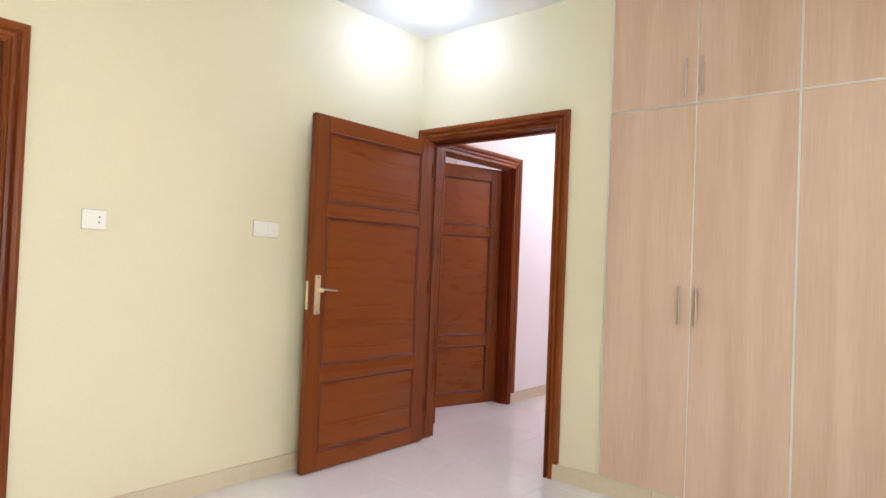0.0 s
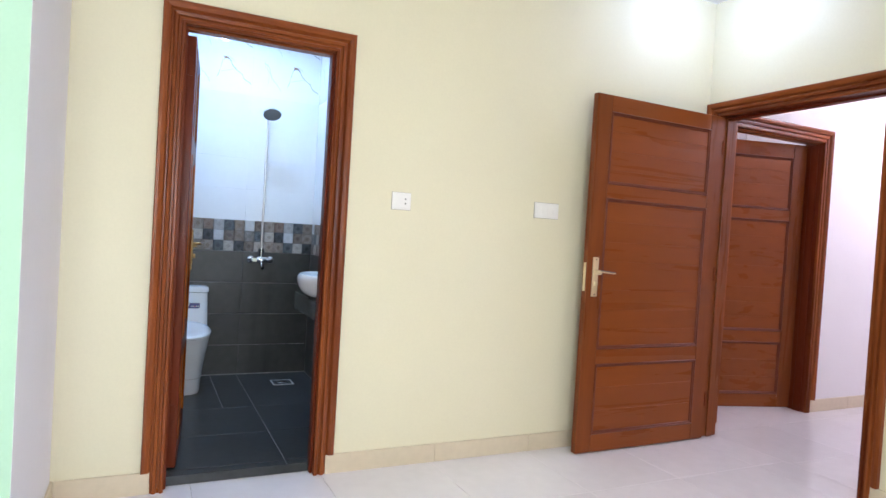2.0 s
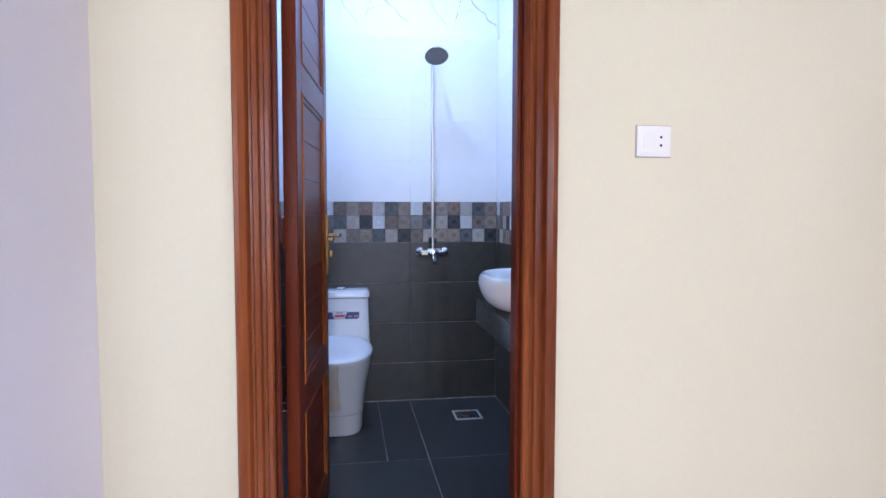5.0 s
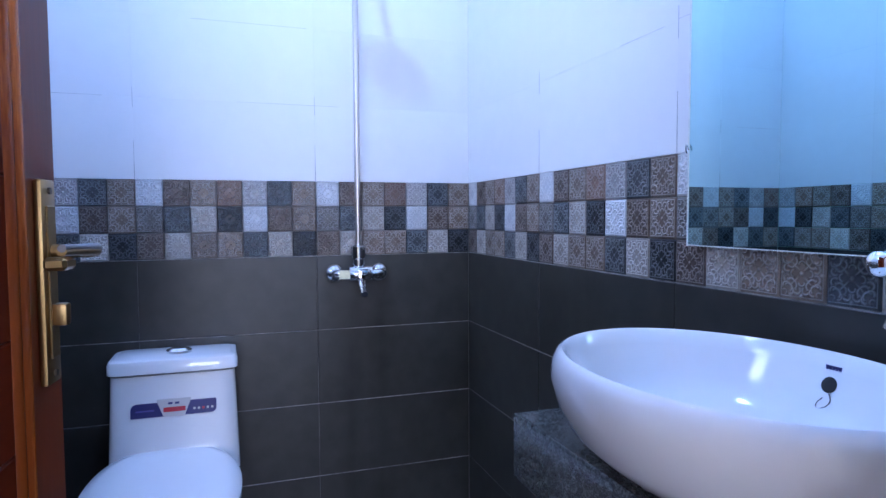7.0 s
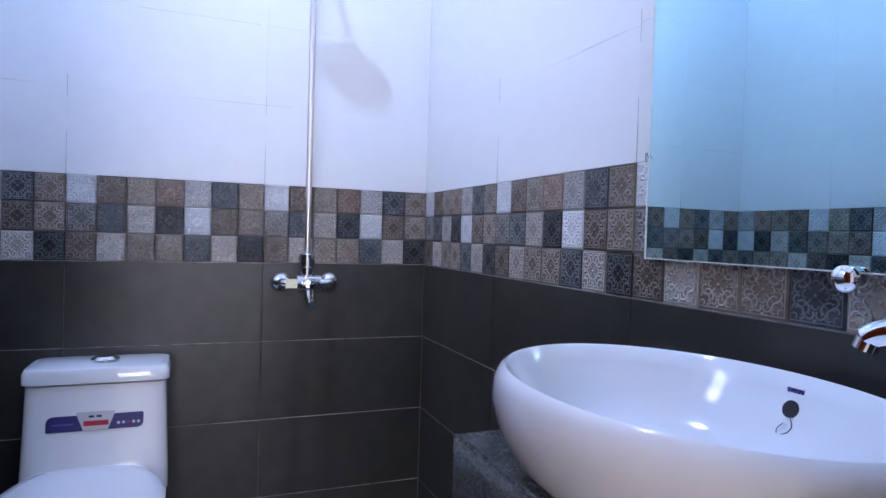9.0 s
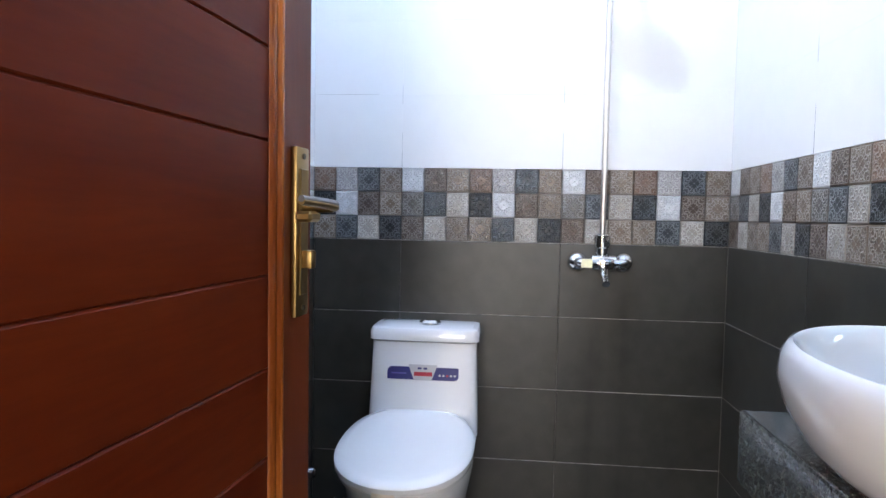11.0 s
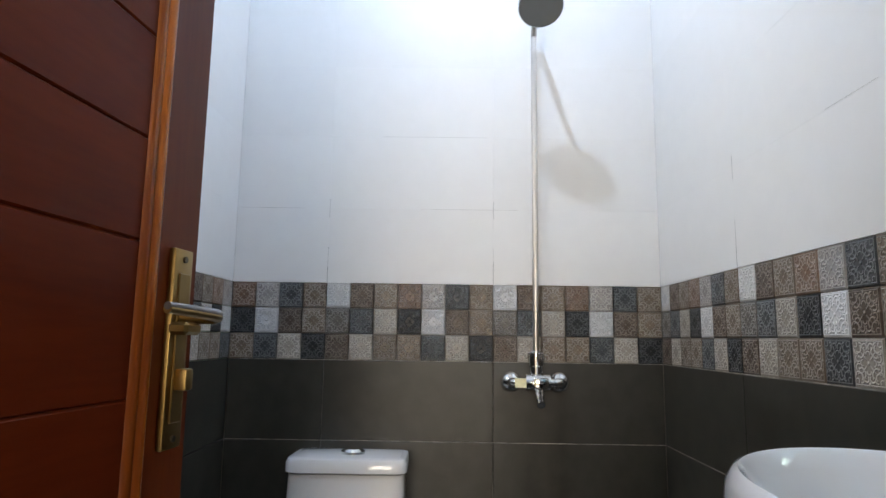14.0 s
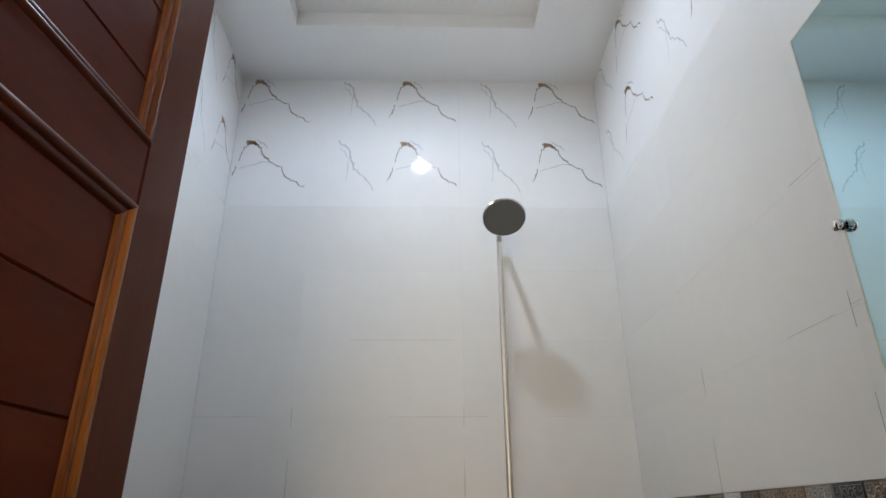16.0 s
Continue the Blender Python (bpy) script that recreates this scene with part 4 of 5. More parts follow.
part("hose", tube(spline([(0.0, 0.025, -0.038), (0.0, 0.022, -0.11), (-0.02, 0.035, -0.19), (-0.045, 0.075, -0.2175), (-0.05, 0.13, -0.2175), (-0.04, 0.19, -0.2175), (-0.06, 0.245, -0.2175), (-0.11, 0.235, -0.2165),
                          (-0.145, 0.16, -0.215), (-0.155, 0.09, -0.205), (-0.148, 0.062, -0.19), (-0.14, 0.09, -0.165), (-0.14, 0.18, -0.12), (-0.14, 0.268, -0.06)], 6), 0.0065, 10), M_CHROME, valve, "bright steel hose", True)

# granite counter, basin, tap
CX0, CY0, CT = -3.737, 0.702, 0.846
counter = thing("vanity_counter", "speckled dark granite counter slab with a deep polished edge", "counter", Matrix.Translation((CX0, CY0, CT)))
CL, CW = BX - CX0 - 0.009, BN - CY0 - 0.001
slab = box((0, 0, -0.03), (CL, CW, 0.0))
bmesh.ops.bevel(slab, geom=[e for e in slab.edges if min(v.co.z for v in e.verts) > -0.01 and (max(v.co.x for v in e.verts) < 0.01 or max(v.co.y for v in e.verts) < 0.01)],
                offset=0.006, segments=3, affect="EDGES", profile=0.6)
part("slab", slab, M_GRANITE, counter, smooth=True)
part("front_apron", box((0.0001, 0.0001, -0.105), (CL, 0.0222, -0.0301), 0.0004), M_GRANITE, counter, "deep polished granite front edge")
part("end_apron", box((0.0001, 0.0224, -0.105), (0.0222, CW, -0.0301), 0.0004), M_GRANITE, counter)

basin = thing("wash_basin", "white oval ceramic vessel basin on the granite counter", "wash basin", Matrix.Translation((-3.436, 0.848, CT)))
A, B = 0.270, 0.195
prof = [(0.55, 0.0), (0.63, 0.003), (0.765, 0.017), (0.885, 0.043), (0.965, 0.078), (1.0, 0.112), (0.985, 0.138), (0.95, 0.152), (0.925, 0.155), (0.90, 0.151), (0.86, 0.13), (0.78, 0.085), (0.62, 0.045), (0.4, 0.028), (0.12, 0.022), (0.05, 0.021)]
part("bowl", loft([[(A * s * math.cos(k * math.pi / 36), B * s * math.sin(k * math.pi / 36), z) for k in range(72)] for s, z in [(s, z * 0.88) for s, z in prof]]), M_CERAMIC, basin, smooth=True)
part("overflow", cyl((0.008, 0.1645, 0.0944), (0.008, 0.1592, 0.0966), 0.0108, seg=20), M_BLACK, basin, "dark overflow hole")
for i in range(5):
    part("maker_mark", box((-0.003 + i * 0.0046, 0.1668, 0.1150), (0.0002 + i * 0.0046, 0.1685, 0.1205)), M_NAVY, basin, "tiny dark printed mark")
part("wire_loop", tube(spline([(0.012, 0.155, 0.086), (0.017, 0.151, 0.078), (0.013, 0.147, 0.070), (0.003, 0.145, 0.066), (0.000, 0.148, 0.072), (0.006, 0.151, 0.080)], 4), 0.0006, 6), M_BLACK, basin, "thin dark wire loop")
part("drain", cyl((0, 0, 0.0215), (0, 0, 0.026), 0.028, seg=24), M_CHROME, basin, "chrome drain plug", True)

tap = thing("basin_tap", "tall chrome single-lever basin tap", "tap", Matrix.Translation((-3.177, 0.965, CT)))
part("base_ring", cyl((0, 0, 0.0), (0, 0, 0.008), 0.03, 0.028, seg=32), M_CHROME, tap, smooth=True)
part("body", cyl((0, 0, 0.008), (0, 0, 0.2445), 0.0215, seg=32), M_CHROME, tap, smooth=True)
sp = spline([(-0.010, -0.003, 0.208), (-0.040, -0.013, 0.217), (-0.072, -0.024, 0.2195), (-0.099, -0.033, 0.2145), (-0.111, -0.037, 0.207)], 6)
part("spout", tube(sp, [0.0145 - 0.003 * i / (len(sp) - 1) for i in range(len(sp))], 16), M_CHROME, tap, smooth=True)
part("aerator", cyl((-0.109, -0.0365, 0.207), (-0.1125, -0.0377, 0.197), 0.011, seg=16), M_CHROME, tap, smooth=True)
part("cap", cyl((0, 0, 0.2455), (0, 0, 0.275), 0.0245, seg=32), M_CHROME, tap, smooth=True)
part("lever", tube([(0.018, 0.006, 0.279), (-0.045, -0.0145, 0.285), (-0.088, -0.029, 0.289)], [0.005, 0.0042, 0.0025], 10), M_CHROME, tap, smooth=True)

mirror = thing("wall_mirror", "frameless mirror held by chrome knobs above the basin", "mirror", pose(-3.775, BN, 1.108, -0.12, 0, -0.8))
ML = BX - 0.02 + 3.775
part("glass", box((0.002, -0.012, 0.002), (ML - 0.002, -0.004, 0.906)), M_MIRROR, mirror, "silvered glass")
part("cut_edge", boxes([((-0.0015, -0.0130, 0.0), (0.0018, -0.004, 0.908)), ((0.002, -0.0125, 0.0), (ML, -0.004, 0.0018)), ((0.002, -0.0125, 0.9062), (ML, -0.004, 0.908))]), M_MIRROREDGE, mirror, "cut glass edge, its bright glint put in as pale colour")
part("edge_clip", tube(spline([(-0.002, -0.005, 0.165), (-0.004, -0.014, 0.172), (-0.001, -0.0165, 0.185), (0.004, -0.015, 0.175)], 4), 0.0012, 8), M_CHROME, mirror, "small bent wire clip")
for kx, kz, kr in ((0.002, 0.54, 0.62), (0.372, -0.008, 1.0)):
    part("fixing_knob", loft([[(kx + kr * r * math.cos(a * math.pi / 10), yy, kz + kr * r * math.sin(a * math.pi / 10)) for a in range(20)] for yy, r in ((-0.0005, 0.008), (-0.012, 0.008), (-0.0135, 0.0135), (-0.018, 0.0172), (-0.024, 0.0172), (-0.0285, 0.0135), (-0.031, 0.006))]), M_CHROME, mirror, "round chrome fixing", True)

shower = thing("shower_set", "chrome shower mixer with a tall riser pipe and round head", "shower", Matrix.Translation((BW, 0.672, 0.0)))
vz = 0.975
part("mixer_body", cyl((0.062, -0.035, vz), (0.062, 0.04, vz), 0.026, seg=24), M_CHROME, shower, smooth=True)
for s, r in ((-1, 0.0), (1, 0.0)):
    part("wall_rose", loft([[(xx, s * 0.076 + rr * math.cos(a * math.pi / 12), vz + rr * math.sin(a * math.pi / 12)) for a in range(24)] for xx, rr in ((0.0005, 0.034), (0.012, 0.034), (0.026, 0.030), (0.036, 0.021), (0.040, 0.012))]), M_CHROME, shower, smooth=True)
    part("inlet", tube(spline([(0.03, s * 0.076, vz), (0.05, s * 0.075, vz), (0.062, s * 0.064, vz), (0.062, s * 0.036, vz)], 4), 0.0145, 14), M_CHROME, shower, smooth=True)
part("price_tag", box((0.0795, -0.070, vz - 0.014), (0.0815, -0.028, vz + 0.014)), M_TAG, shower, "small pale paper tag")
part("handle", box((0.085, -0.016, vz - 0.014), (0.128, 0.028, vz + 0.018), 0.008, segments=2), M_CHROME, shower, smooth=True)
part("spout", tube(spline([(0.08, 0.004, vz - 0.015), (0.09, 0.004, vz - 0.04), (0.125, 0.004, vz - 0.062)], 4), [0.014] * 5 + [0.012] * 4, 14), M_CHROME, shower, smooth=True)
part("riser_nut", cyl((0.045, 0.0, vz + 0.02), (0.045, 0.0, vz + 0.085), 0.0165, seg=20), M_CHROME, shower, smooth=True)
part("riser_collar", loft([[(0.045 + rr * math.cos(a * math.pi / 12), rr * math.sin(a * math.pi / 12), vz + zz) for a in range(24)] for zz, rr in ((0.030, 0.021), (0.048, 0.021), (0.052, 0.0265), (0.090, 0.0265), (0.094, 0.022), (0.096, 0.012))]), M_CHROME, shower, smooth=True)
part("riser_pipe", tube(spline([(0.045, 0.0, vz + 0.08), (0.045, 0.0, 1.5), (0.045, 0.0, 2.06), (0.052, 0.0, 2.125), (0.10, -0.002, 2.160), (0.222, -0.006, 2.139), (0.255, -0.008, 2.119)], 6), 0.0095, 14), M_STEEL, shower, "slim steel riser pipe", True)
hd = Vector((0.269, -0.009, 2.101))
nrm = Vector((math.cos(radians(58)), 0, -math.sin(radians(58))))
u_, v_ = Vector((0, 1, 0)), nrm.cross(Vector((0, 1, 0)))
head_ob = part("shower_head", loft([[hd + nrm * d + (u_ * math.cos(a * math.pi / 24) + v_ * math.sin(a * math.pi / 24)) * r for a in range(48)] for d, r in ((-0.034, 0.012), (-0.022, 0.016), (-0.014, 0.046), (-0.008, 0.067), (0.0, 0.070), (0.003, 0.067))]), M_CHROME, shower, "round shower head", True)
part("spray_face", loft([[hd + nrm * d + (u_ * math.cos(a * math.pi / 24) + v_ * math.sin(a * math.pi / 24)) * r for a in range(48)] for d, r in ((0.0031, 0.065), (0.0045, 0.064), (0.0046, 0.01))]), M_GREYPLASTIC, head_ob, "grey rubber spray face")

drain = thing("floor_drain", "square bright steel floor drain grate", "drain", Matrix.Translation((-4.60, 0.835, FZ)))
part("frame", boxes([((-0.078, -0.078, 0.0003), (-0.066, 0.078, 0.004)), ((0.066, -0.078, 0.0003), (0.078, 0.078, 0.004)), ((-0.066, -0.078, 0.0003), (0.066, -0.066, 0.004)), ((-0.066, 0.066, 0.0003), (0.066, 0.078, 0.004))]), M_DRAIN, drain)
for i in range(5):
    part("slat", box((-0.065, -0.056 + i * 0.0245, 0.0003), (0.065, -0.044 + i * 0.0245, 0.0030)), M_GUNMETAL, drain)
part("boss", loft([[(0.036 * k * math.cos(a * math.pi / 12), 0.040 * k * math.sin(a * math.pi / 12), z) for a in range(24)] for k, z in ((1.0, 0.0031), (0.95, 0.006), (0.6, 0.009), (0.1, 0.010))]), M_CHROME, drain, "domed chrome centre", True)
part("well", box((-0.065, -0.065, 0.0001), (0.065, 0.065, 0.0003)), M_BLACK, drain)

# ---- skirting ----
baseboard = thing("baseboard", "beige glazed tile skirting along the painted walls", "skirting", kind="structure")


def skirting(p, q, normal, joints):
    """Tile skirting from p to q along the wall, split at the joints (distances from p)."""
    p, q = Vector((*p, 0)), Vector((*q, 0))
    d = (q - p).normalized()
    cuts = [0.0] + [j for j in joints if 0 < j < (q - p).length] + [(q - p).length]
    for a, b in zip(cuts, cuts[1:]):
        ends = [p + d * (a + 0.0008), p + d * (b - 0.0008)]
        n = Vector((*normal, 0))
        pts = [e + n * k for e in ends for k in (0.0003, 0.012)]
        lo = [min(v[i] for v in pts) for i in range(2)] + [0.0]
        hi = [max(v[i] for v in pts) for i in range(2)] + [0.1]
        part("skirting_tile", box(lo, hi, 0.0015), M_SKIRT, baseboard)


skirting((WX, BD1 + 0.059), (WX, NY), (1, 0), [0.623, 1.243, 1.863])
skirting((WX, SY + 0.0125), (WX, BD0 - 0.059), (1, 0), [])
skirting((WX, SY), (PX, SY), (0, 1), [0.6])
skirting((PX, SY + 0.012), (PX, SB), (1, 0), [0.6, 1.2, 1.8])
skirting((OD1 + 0.059, NY), (EX, NY), (0, -1), [0.62 * k for k in range(1, 6)])
skirting((HX, HD1 + 0.059), (HX, HN), (1, 0), [0.5, 1.1, 1.7])
skirting((EX, SB), (EX, NY - 0.013), (-1, 0), [0.62 * k for k in range(1, 9)])
skirting((PX + 0.013, SB), (EX - 0.013, SB), (0, 1), [0.62 * k for k in range(1, 6)])

# ---- tiles ----
MESHES = {}


def tile_mesh(w, h, d, mats, bevel=0.0012, veins=None, shift=0.0):
    """Glazed tile with eased edges, centred, facing +z of its own frame."""
    key = (round(w, 4), round(h, 4), d, mats[0].name, bool(veins), shift)
    rnd = random.Random(7)
    if key in MESHES:
        return MESHES[key]
    a, b = w / 2, h / 2
    verts = [(s * a, t * b, 0) for s, t in ((-1, -1), (1, -1), (1, 1), (-1, 1))]
    verts += [(s * a, t * b, d - bevel) for s, t in ((-1, -1), (1, -1), (1, 1), (-1, 1))]
    verts += [(s * (a - bevel), t * (b - bevel), d) for s, t in ((-1, -1), (1, -1), (1, 1), (-1, 1))]
    faces, slots = [], []
    for r in (0, 4):
        for i in range(4):
            j = (i + 1) % 4
            faces.append((r + i, r + j, r + 4 + j, r + 4 + i))
    faces.append((8, 9, 10, 11))
    slots = [0] * 9
    for slot, line, widths in veins or ():
        pts = [p for p in spline([(x, y, 0) for x, y in line], 5)]
        last = None
        for i, p in enumerate(pts):
            q = pts[min(i + 1, len(pts) - 1)] - pts[max(i - 1, 0)]
            s = Vector((-q.y, q.x, 0)).normalized() * (widths * rnd.uniform(0.35, 1.0) * (1 - 0.6 * i / len(pts)))
            c = p + Vector((shift + rnd.uniform(-0.003, 0.003), rnd.uniform(-0.006, 0.006), 0))
            if abs(c.x) > a - 0.008 or abs(c.y) > b - 0.006:
                last = None
                continue
            k = len(verts)
            verts += [(*(c + s).xy, d + 0.0003), (*(c - s).xy, d + 0.0003)]
            if last is not None:
                faces.append((last, last + 1, k + 1, k))
                slots.append(slot)
            last = k
    me = bpy.data.meshes.new("tile")
    me.from_pydata(verts, [], faces)
    for m in mats:
        me.materials.append(m)
    me.polygons.foreach_set("material_index", slots)
    me.update()
    MESHES[key] = me
    return me


def place_tile(name, parent, me, origin, u, n):
    v = n.cross(u)
    ob = new(name, me)
    m = Matrix((u, v, n)).transposed().to_4x4()
    m.translation = origin
    ob.matrix_world = m
    ob.parent = parent
    return ob


def cut(rect, holes):
    """The rest of a rectangle (a0, a1, z0, z1) once the holes are taken out, as rectangles."""
    out = [rect]
    for h0, h1, g0, g1 in holes:
        nxt = []
        for a0, a1, z0, z1 in out:
            if a1 <= h0 + 1e-4 or a0 >= h1 - 1e-4 or z1 <= g0 + 1e-4 or z0 >= g1 - 1e-4:
                nxt.append((a0, a1, z0, z1))
                continue
            if a0 < h0: nxt.append((a0, h0, z0, z1))
            if a1 > h1: nxt.append((h1, a1, z0, z1))
            m0, m1 = max(a0, h0), min(a1, h1)
            if z0 < g0: nxt.append((m0, m1, z0, g0))
            if z1 > g1: nxt.append((m0, m1, g1, z1))
        out = nxt
    return [r for r in out if r[1] - r[0] > 0.006 and r[3] - r[2] > 0.006]


VEINS = [
    (1, [(0.050, 0.112), (0.030, 0.088), (0.022, 0.060), (0.014, 0.030)], 0.0030),
    (1, [(0.008, 0.000), (-0.002, -0.028), (-0.012, -0.050)], 0.0028),
    (1, [(0.060, 0.112), (0.090, 0.084), (0.108, 0.046), (0.142, 0.026), (0.174, 0.002), (0.202, -0.042), (0.236, -0.062), (0.266, -0.078)], 0.0042),
    (3, [(0.040, 0.104), (0.058, 0.114), (0.082, 0.096)], 0.0085),
    (3, [(0.034, 0.122), (0.056, 0.110), (0.072, 0.112)], 0.0045),
    (2, [(0.072, 0.122), (0.098, 0.108), (0.112, 0.088)], 0.0035),
    (2, [(-0.2, 0.12), (-0.165, 0.085), (-0.150, 0.05), (-0.135, 0.0), (-0.10, -0.035), (-0.06, -0.09)], 0.0058),
    (2, [(0.02, 0.0), (0.08, 0.022), (0.135, 0.03)], 0.0025),
    (2, [(-0.19, 0.09), (-0.16, 0.04), (-0.165, -0.05)], 0.0025),
]
VEINS = [(slot, [(x + 0.015, y + 0.0125) for x, y in line], wide * 1.2) for slot, line, wide in VEINS]
ROWS_Z = [(FZ, 0.284, "dark"), (0.284, 0.534, "dark"), (0.534, 0.784, "dark"), (0.784, 1.034, "dark"), (1.034, 1.282, "border"),
          (1.282, 1.530, "white"), (1.530, 1.778, "white"), (1.778, 2.026, "white"), (2.026, 2.274, "white"), (2.274, 2.567, "vein"), (2.567, BZ, "vein")]


def tile_wall(parent, base, u, n, cols, holes=()):
    """Tiles on one wall. base: point of the wall at a = 0; cols: joints along u; rows by height."""
    u, n, base = Vector(u), Vector(n), Vector(base)
    g = 0.0011
    for c, (a0, a1) in enumerate(zip(cols, cols[1:])):
        for z0, z1, kind in ROWS_Z:
            if kind == "border":
                full = 0.0777
                count = max(1, round((a1 - a0) / full))
                for i in range(count):
                    for r in range(3):
                        s0, s1 = a0 + (a1 - a0) * i / count, a0 + (a1 - a0) * (i + 1) / count
                        y1 = z1 - (z1 - z0) * r / 3
                        y0 = z1 - (z1 - z0) * (r + 1) / 3
                        for b0, b1, q0, q1 in cut((s0, s1, y0, y1), holes):
                            m = EMB[BORDER[r][(i + (7 - count if c == 0 and count < 6 else 0)) % 7]]
                            me = tile_mesh(round(b1 - b0 - g * 1.2, 3), round(q1 - q0 - g * 1.2, 3), 0.008, (m,), 0.002)
                            place_tile("border_tile", parent, me, base + u * (b0 + b1) / 2 + Vector((0, 0, (q0 + q1) / 2)) - n * 0.008, u, n)
                continue
            for b0, b1, q0, q1 in cut((a0, a1, z0, z1), holes):
                mats = {"dark": (M_SLATE,), "white": (M_WHITETILE,), "vein": (M_VEINTILE, M_VEIN, M_VEINPALE, M_VEINRUST)}[kind]
                gap = g * 2 if kind == "dark" else 0.00025
                me = tile_mesh(b1 - b0 - gap, q1 - q0 - gap, 0.008, mats, 0.0012 if kind == "dark" else 0.00012, VEINS if kind == "vein" and b1 - b0 > 0.2 else None, round((a1 - 0.311) - (b0 + b1) / 2, 3) if kind == "vein" and c == 0 and a1 - a0 < 0.5 else 0.0)
                place_tile("wall_tile", parent, me, base + u * (b0 + b1) / 2 + Vector((0, 0, (q0 + q1) / 2)) - n * 0.008, u, n)



def joint_lines(parent, base, u, n, a0, a1, cols):
    """Pale grout just under the face of the dark tiles."""
    u, n, base = Vector(u), Vector(n), Vector(base)
    for z in (0.284, 0.534, 0.784, 1.034):
        place_tile("joint", parent, tile_mesh(a1 - a0, 0.0021, 0.006, (M_JOINT,), 0.0002), base + u * (a0 + a1) / 2 + Vector((0, 0, z)) - n * 0.0075, u, n)
    place_tile("joint", parent, tile_mesh(a1 - a0, 0.005, 0.0025, (M_JOINT,), 0.001), base + u * (a0 + a1) / 2 + Vector((0, 0, FZ + 0.0028)) + n * 0.0002, u, n)
    for c in cols:
        for z0, z1 in ((FZ, 0.282), (0.286, 0.532), (0.536, 0.782), (0.786, 1.032)):
            place_tile("joint", parent, tile_mesh(0.0021, z1 - z0, 0.0055, (M_JOINTDARK,), 0.0002), base + u * c + Vector((0, 0, (z0 + z1) / 2)) - n * 0.0075, u, n)


joint_lines(wall_bath_back, (BW, 0, 0), (0, 1, 0), (1, 0, 0), BS, BN, (-0.002, 0.541))
joint_lines(wall_bath_basin, (0, BN, 0), (1, 0, 0), (0, -1, 0), BW, BX - 0.01, (-4.386, -3.822, -3.258))
for parent, base, u, n, cols in ((wall_bath_back, (BW, 0, 0), (0, 1, 0), (1, 0, 0), (-0.002, 0.541)), (wall_bath_basin, (0, BN, 0), (1, 0, 0), (0, -1, 0), (-4.386, -3.822))):
    for k, c in enumerate(cols):
        u_dir, n_dir = Vector(u), Vector(n)
        for z0, z1, wd in ((1.283, 1.335 + 0.02 * k, 0.0010), (1.335 + 0.02 * k, 1.40, 0.0005), (1.50, 1.56, 0.0006)):
            mid_z = (z0 + z1) / 2
            me = tile_mesh(wd, z1 - z0, 0.0003, (M_BARS,), 0.0001)
            place_tile("joint_crack", parent, me, Vector(base) + u_dir * c + Vector((0, 0, mid_z)), u_dir, n_dir)

# cracked stretches of the level joints between the white tiles
for parent, base, u, n, a0, a1, z in (
        (wall_bath_basin, (0, BN, 0), (1, 0, 0), (0, -1, 0), -3.897, -3.78, 1.786), (wall_bath_basin, (0, BN, 0), (1, 0, 0), (0, -1, 0), -4.009, -3.862, 1.532),
        (wall_bath_basin, (0, BN, 0), (1, 0, 0), (0, -1, 0), -3.823, -3.788, 1.535), (wall_bath_back, (BW, 0, 0), (0, 1, 0), (1, 0, 0), -0.300, -0.085, 1.530),
        (wall_bath_back, (BW, 0, 0), (0, 1, 0), (1, 0, 0), 0.30, 0.62, 1.530), (wall_bath_back, (BW, 0, 0), (0, 1, 0), (1, 0, 0), 0.167, 0.516, 1.778)):
    me = tile_mesh(a1 - a0, 0.0006, 0.0003, (M_JOINT,), 0.0001)
    place_tile("joint_crack", parent, me, Vector(base) + Vector(u) * (a0 + a1) / 2 + Vector((0, 0, z)), Vector(u), Vector(n))

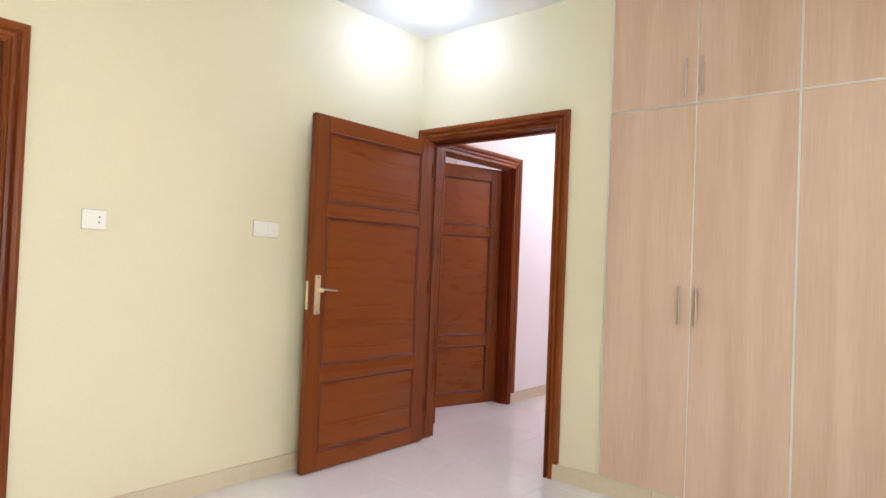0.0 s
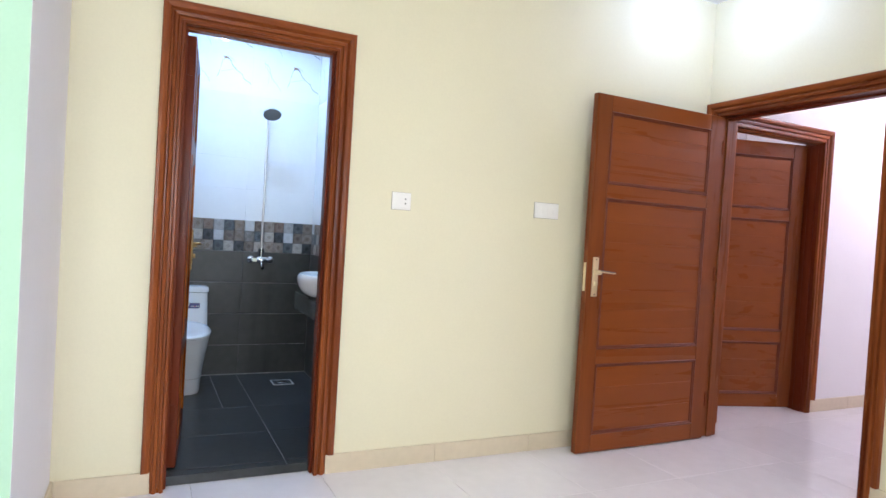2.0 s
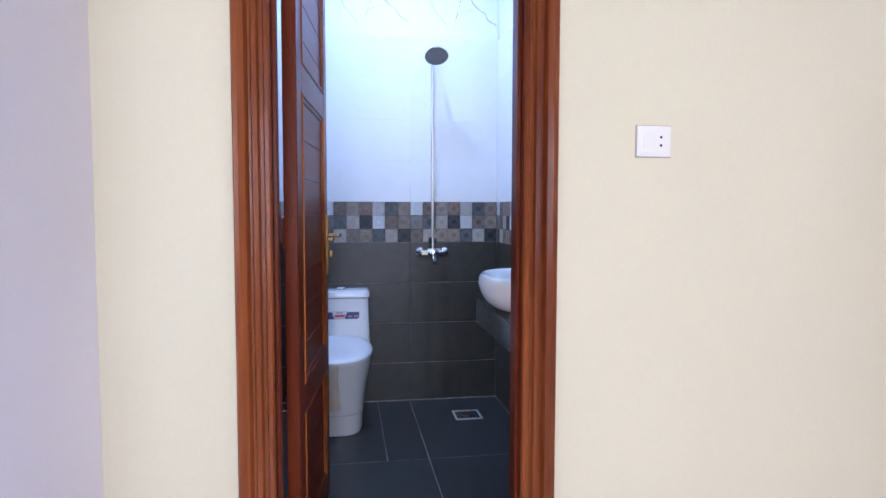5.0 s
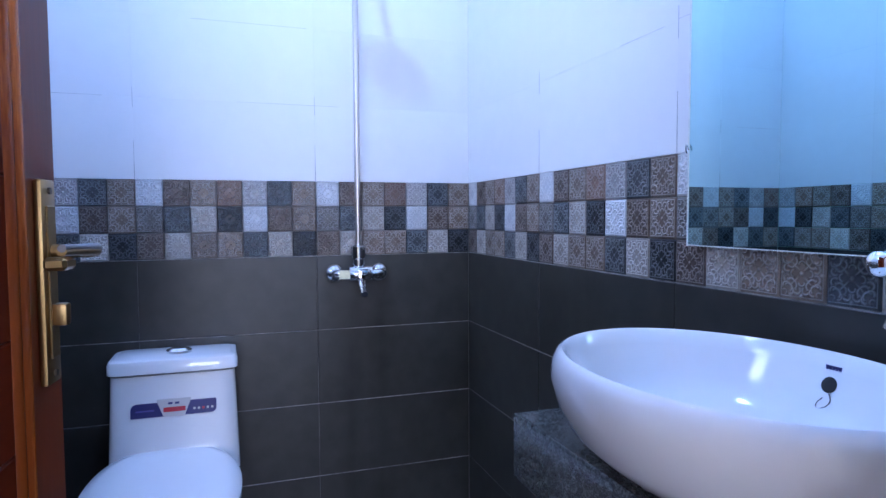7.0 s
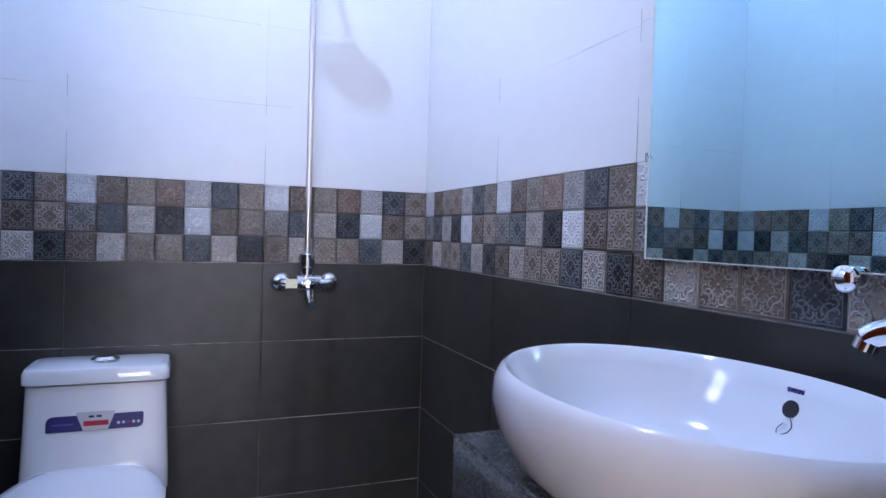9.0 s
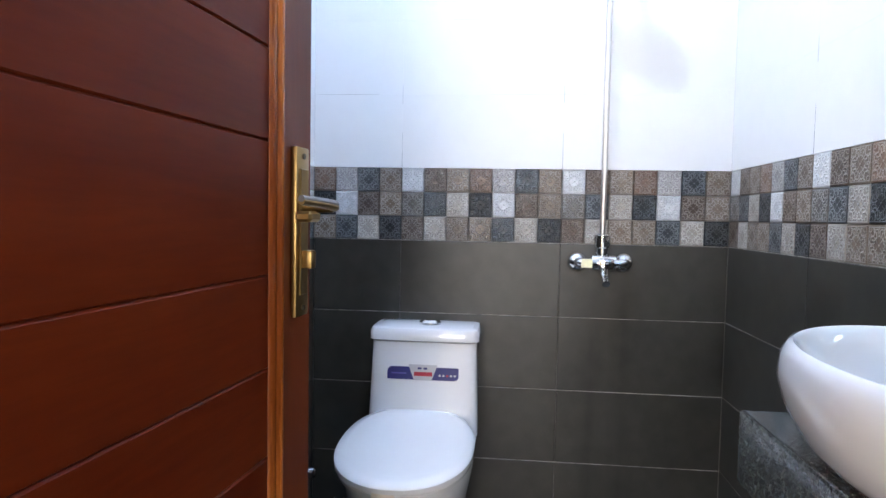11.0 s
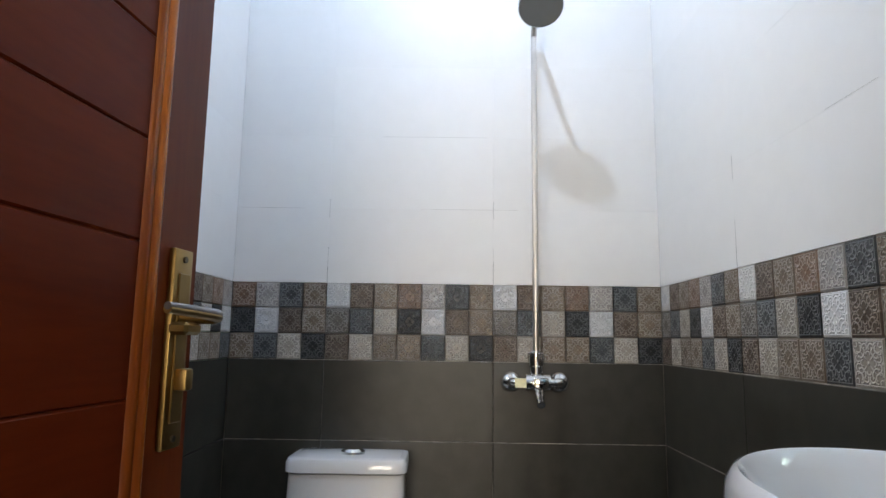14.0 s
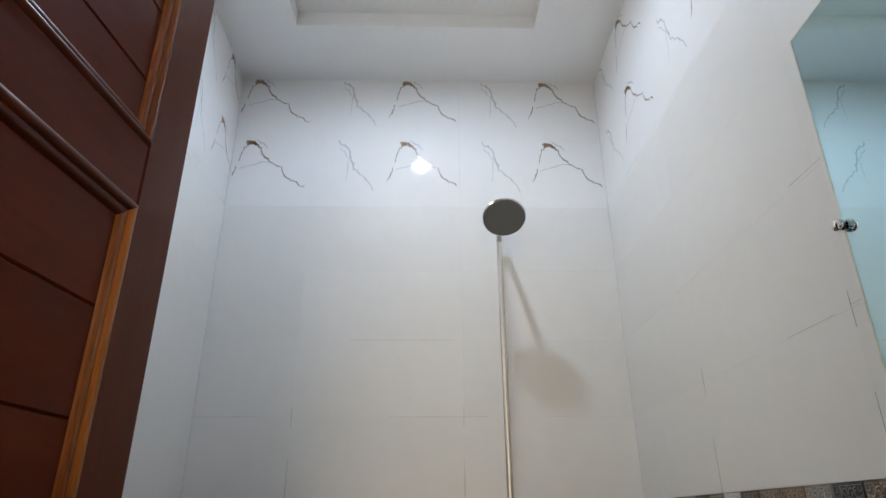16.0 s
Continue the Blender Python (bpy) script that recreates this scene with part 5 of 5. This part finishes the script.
# seen from inside the room, u runs to the right
tile_wall(wall_bath_back, (BW, 0, 0), (0, 1, 0), (1, 0, 0), [BS, -0.002, 0.541, BN])
tile_wall(wall_bath_basin, (0, BN, 0), (1, 0, 0), (0, -1, 0), [BW + 0.0003, -4.386, -3.822, -3.258, BX - 0.008])
tile_wall(wall_bath_window, (0, BS, 0), (-1, 0, 0), (0, 1, 0), [-BX + 0.008, -BWN1, -BWN0, 4.515, -BW - 0.0003], [(-BWN1, -BWN0, BWZ0, BWZ1)])
tile_wall(wall_bath_door, (BX - 0.008, 0, 0), (0, -1, 0), (-1, 0, 0), [-BN, -0.675, 0.025, -BS], [(-BD1 - 0.02, -BD0 + 0.02, -1, BDH + 0.02)])


def tile_floor(parent, z, xs_of, ys, mat, gap, name):
    for k, (y0, y1) in enumerate(zip(ys, ys[1:])):
        xs = xs_of(k)
        for x0, x1 in zip(xs, xs[1:]):
            me = tile_mesh(x1 - x0 - gap, y1 - y0 - gap, 0.007, (mat,), 0.0012)
            place_tile(name, parent, me, Vector(((x0 + x1) / 2, (y0 + y1) / 2, z - 0.007)), Vector((1, 0, 0)), Vector((0, 0, 1)))


for x0, x1, ys in ((BW, -4.0, (BS, 0.335, 0.533, BN)), (-4.0, -3.47, (BS, 0.533, BN)), (-3.47, BX - 0.009, (BS, 0.533, BN)), (BX - 0.009, BX + 0.055, (BD0 + 0.001, 0.533, BD1 - 0.001))):
    tile_floor(floor_bath, FZ, lambda k: [x0, x1], ys, M_SLATEFLOOR, 0.0035, "floor_tile")
for lo, hi in (((BW + 0.003, 0.5318), (BX - 0.012, 0.5342)), ((BW + 0.003, 0.3338), (-4.002, 0.3362)), ((-4.0018, BS + 0.003), (-3.9982, 0.531)), ((-4.0018, 0.535), (-3.9982, BN - 0.003)), ((-3.4718, BS + 0.003), (-3.4682, 0.531))):
    part("floor_joint", box((*lo, FZ - 0.0068), (*hi, FZ - 0.0008)), M_JOINT, floor_bath)
part("threshold", box((BX + 0.0552, BD0 + 0.001, 0.0002), (BX + 0.059, BD1 - 0.001, FZ - 0.0005), 0.0006), M_SLATEFLOOR, floor_bath, "dark tile threshold edge")
xs_bed = [BX + 0.056] + [-2.24 + 0.62 * k for k in range(0, 7)] + [EX]
ys_bed = [SB] + [-1.79 + 0.62 * k for k in range(0, 9)] + [NY + 0.16]
tile_floor(floor, 0.0, lambda k: xs_bed, ys_bed, M_FLOOR, 0.0016, "floor_tile")
tile_floor(floor, 0.0, lambda k: [HX - 0.45, HX + 0.17, HX + 0.79, HX + 1.41, HE], [NY + 0.16 + 0.62 * k for k in range(6)], M_FLOOR, 0.0016, "floor_tile")
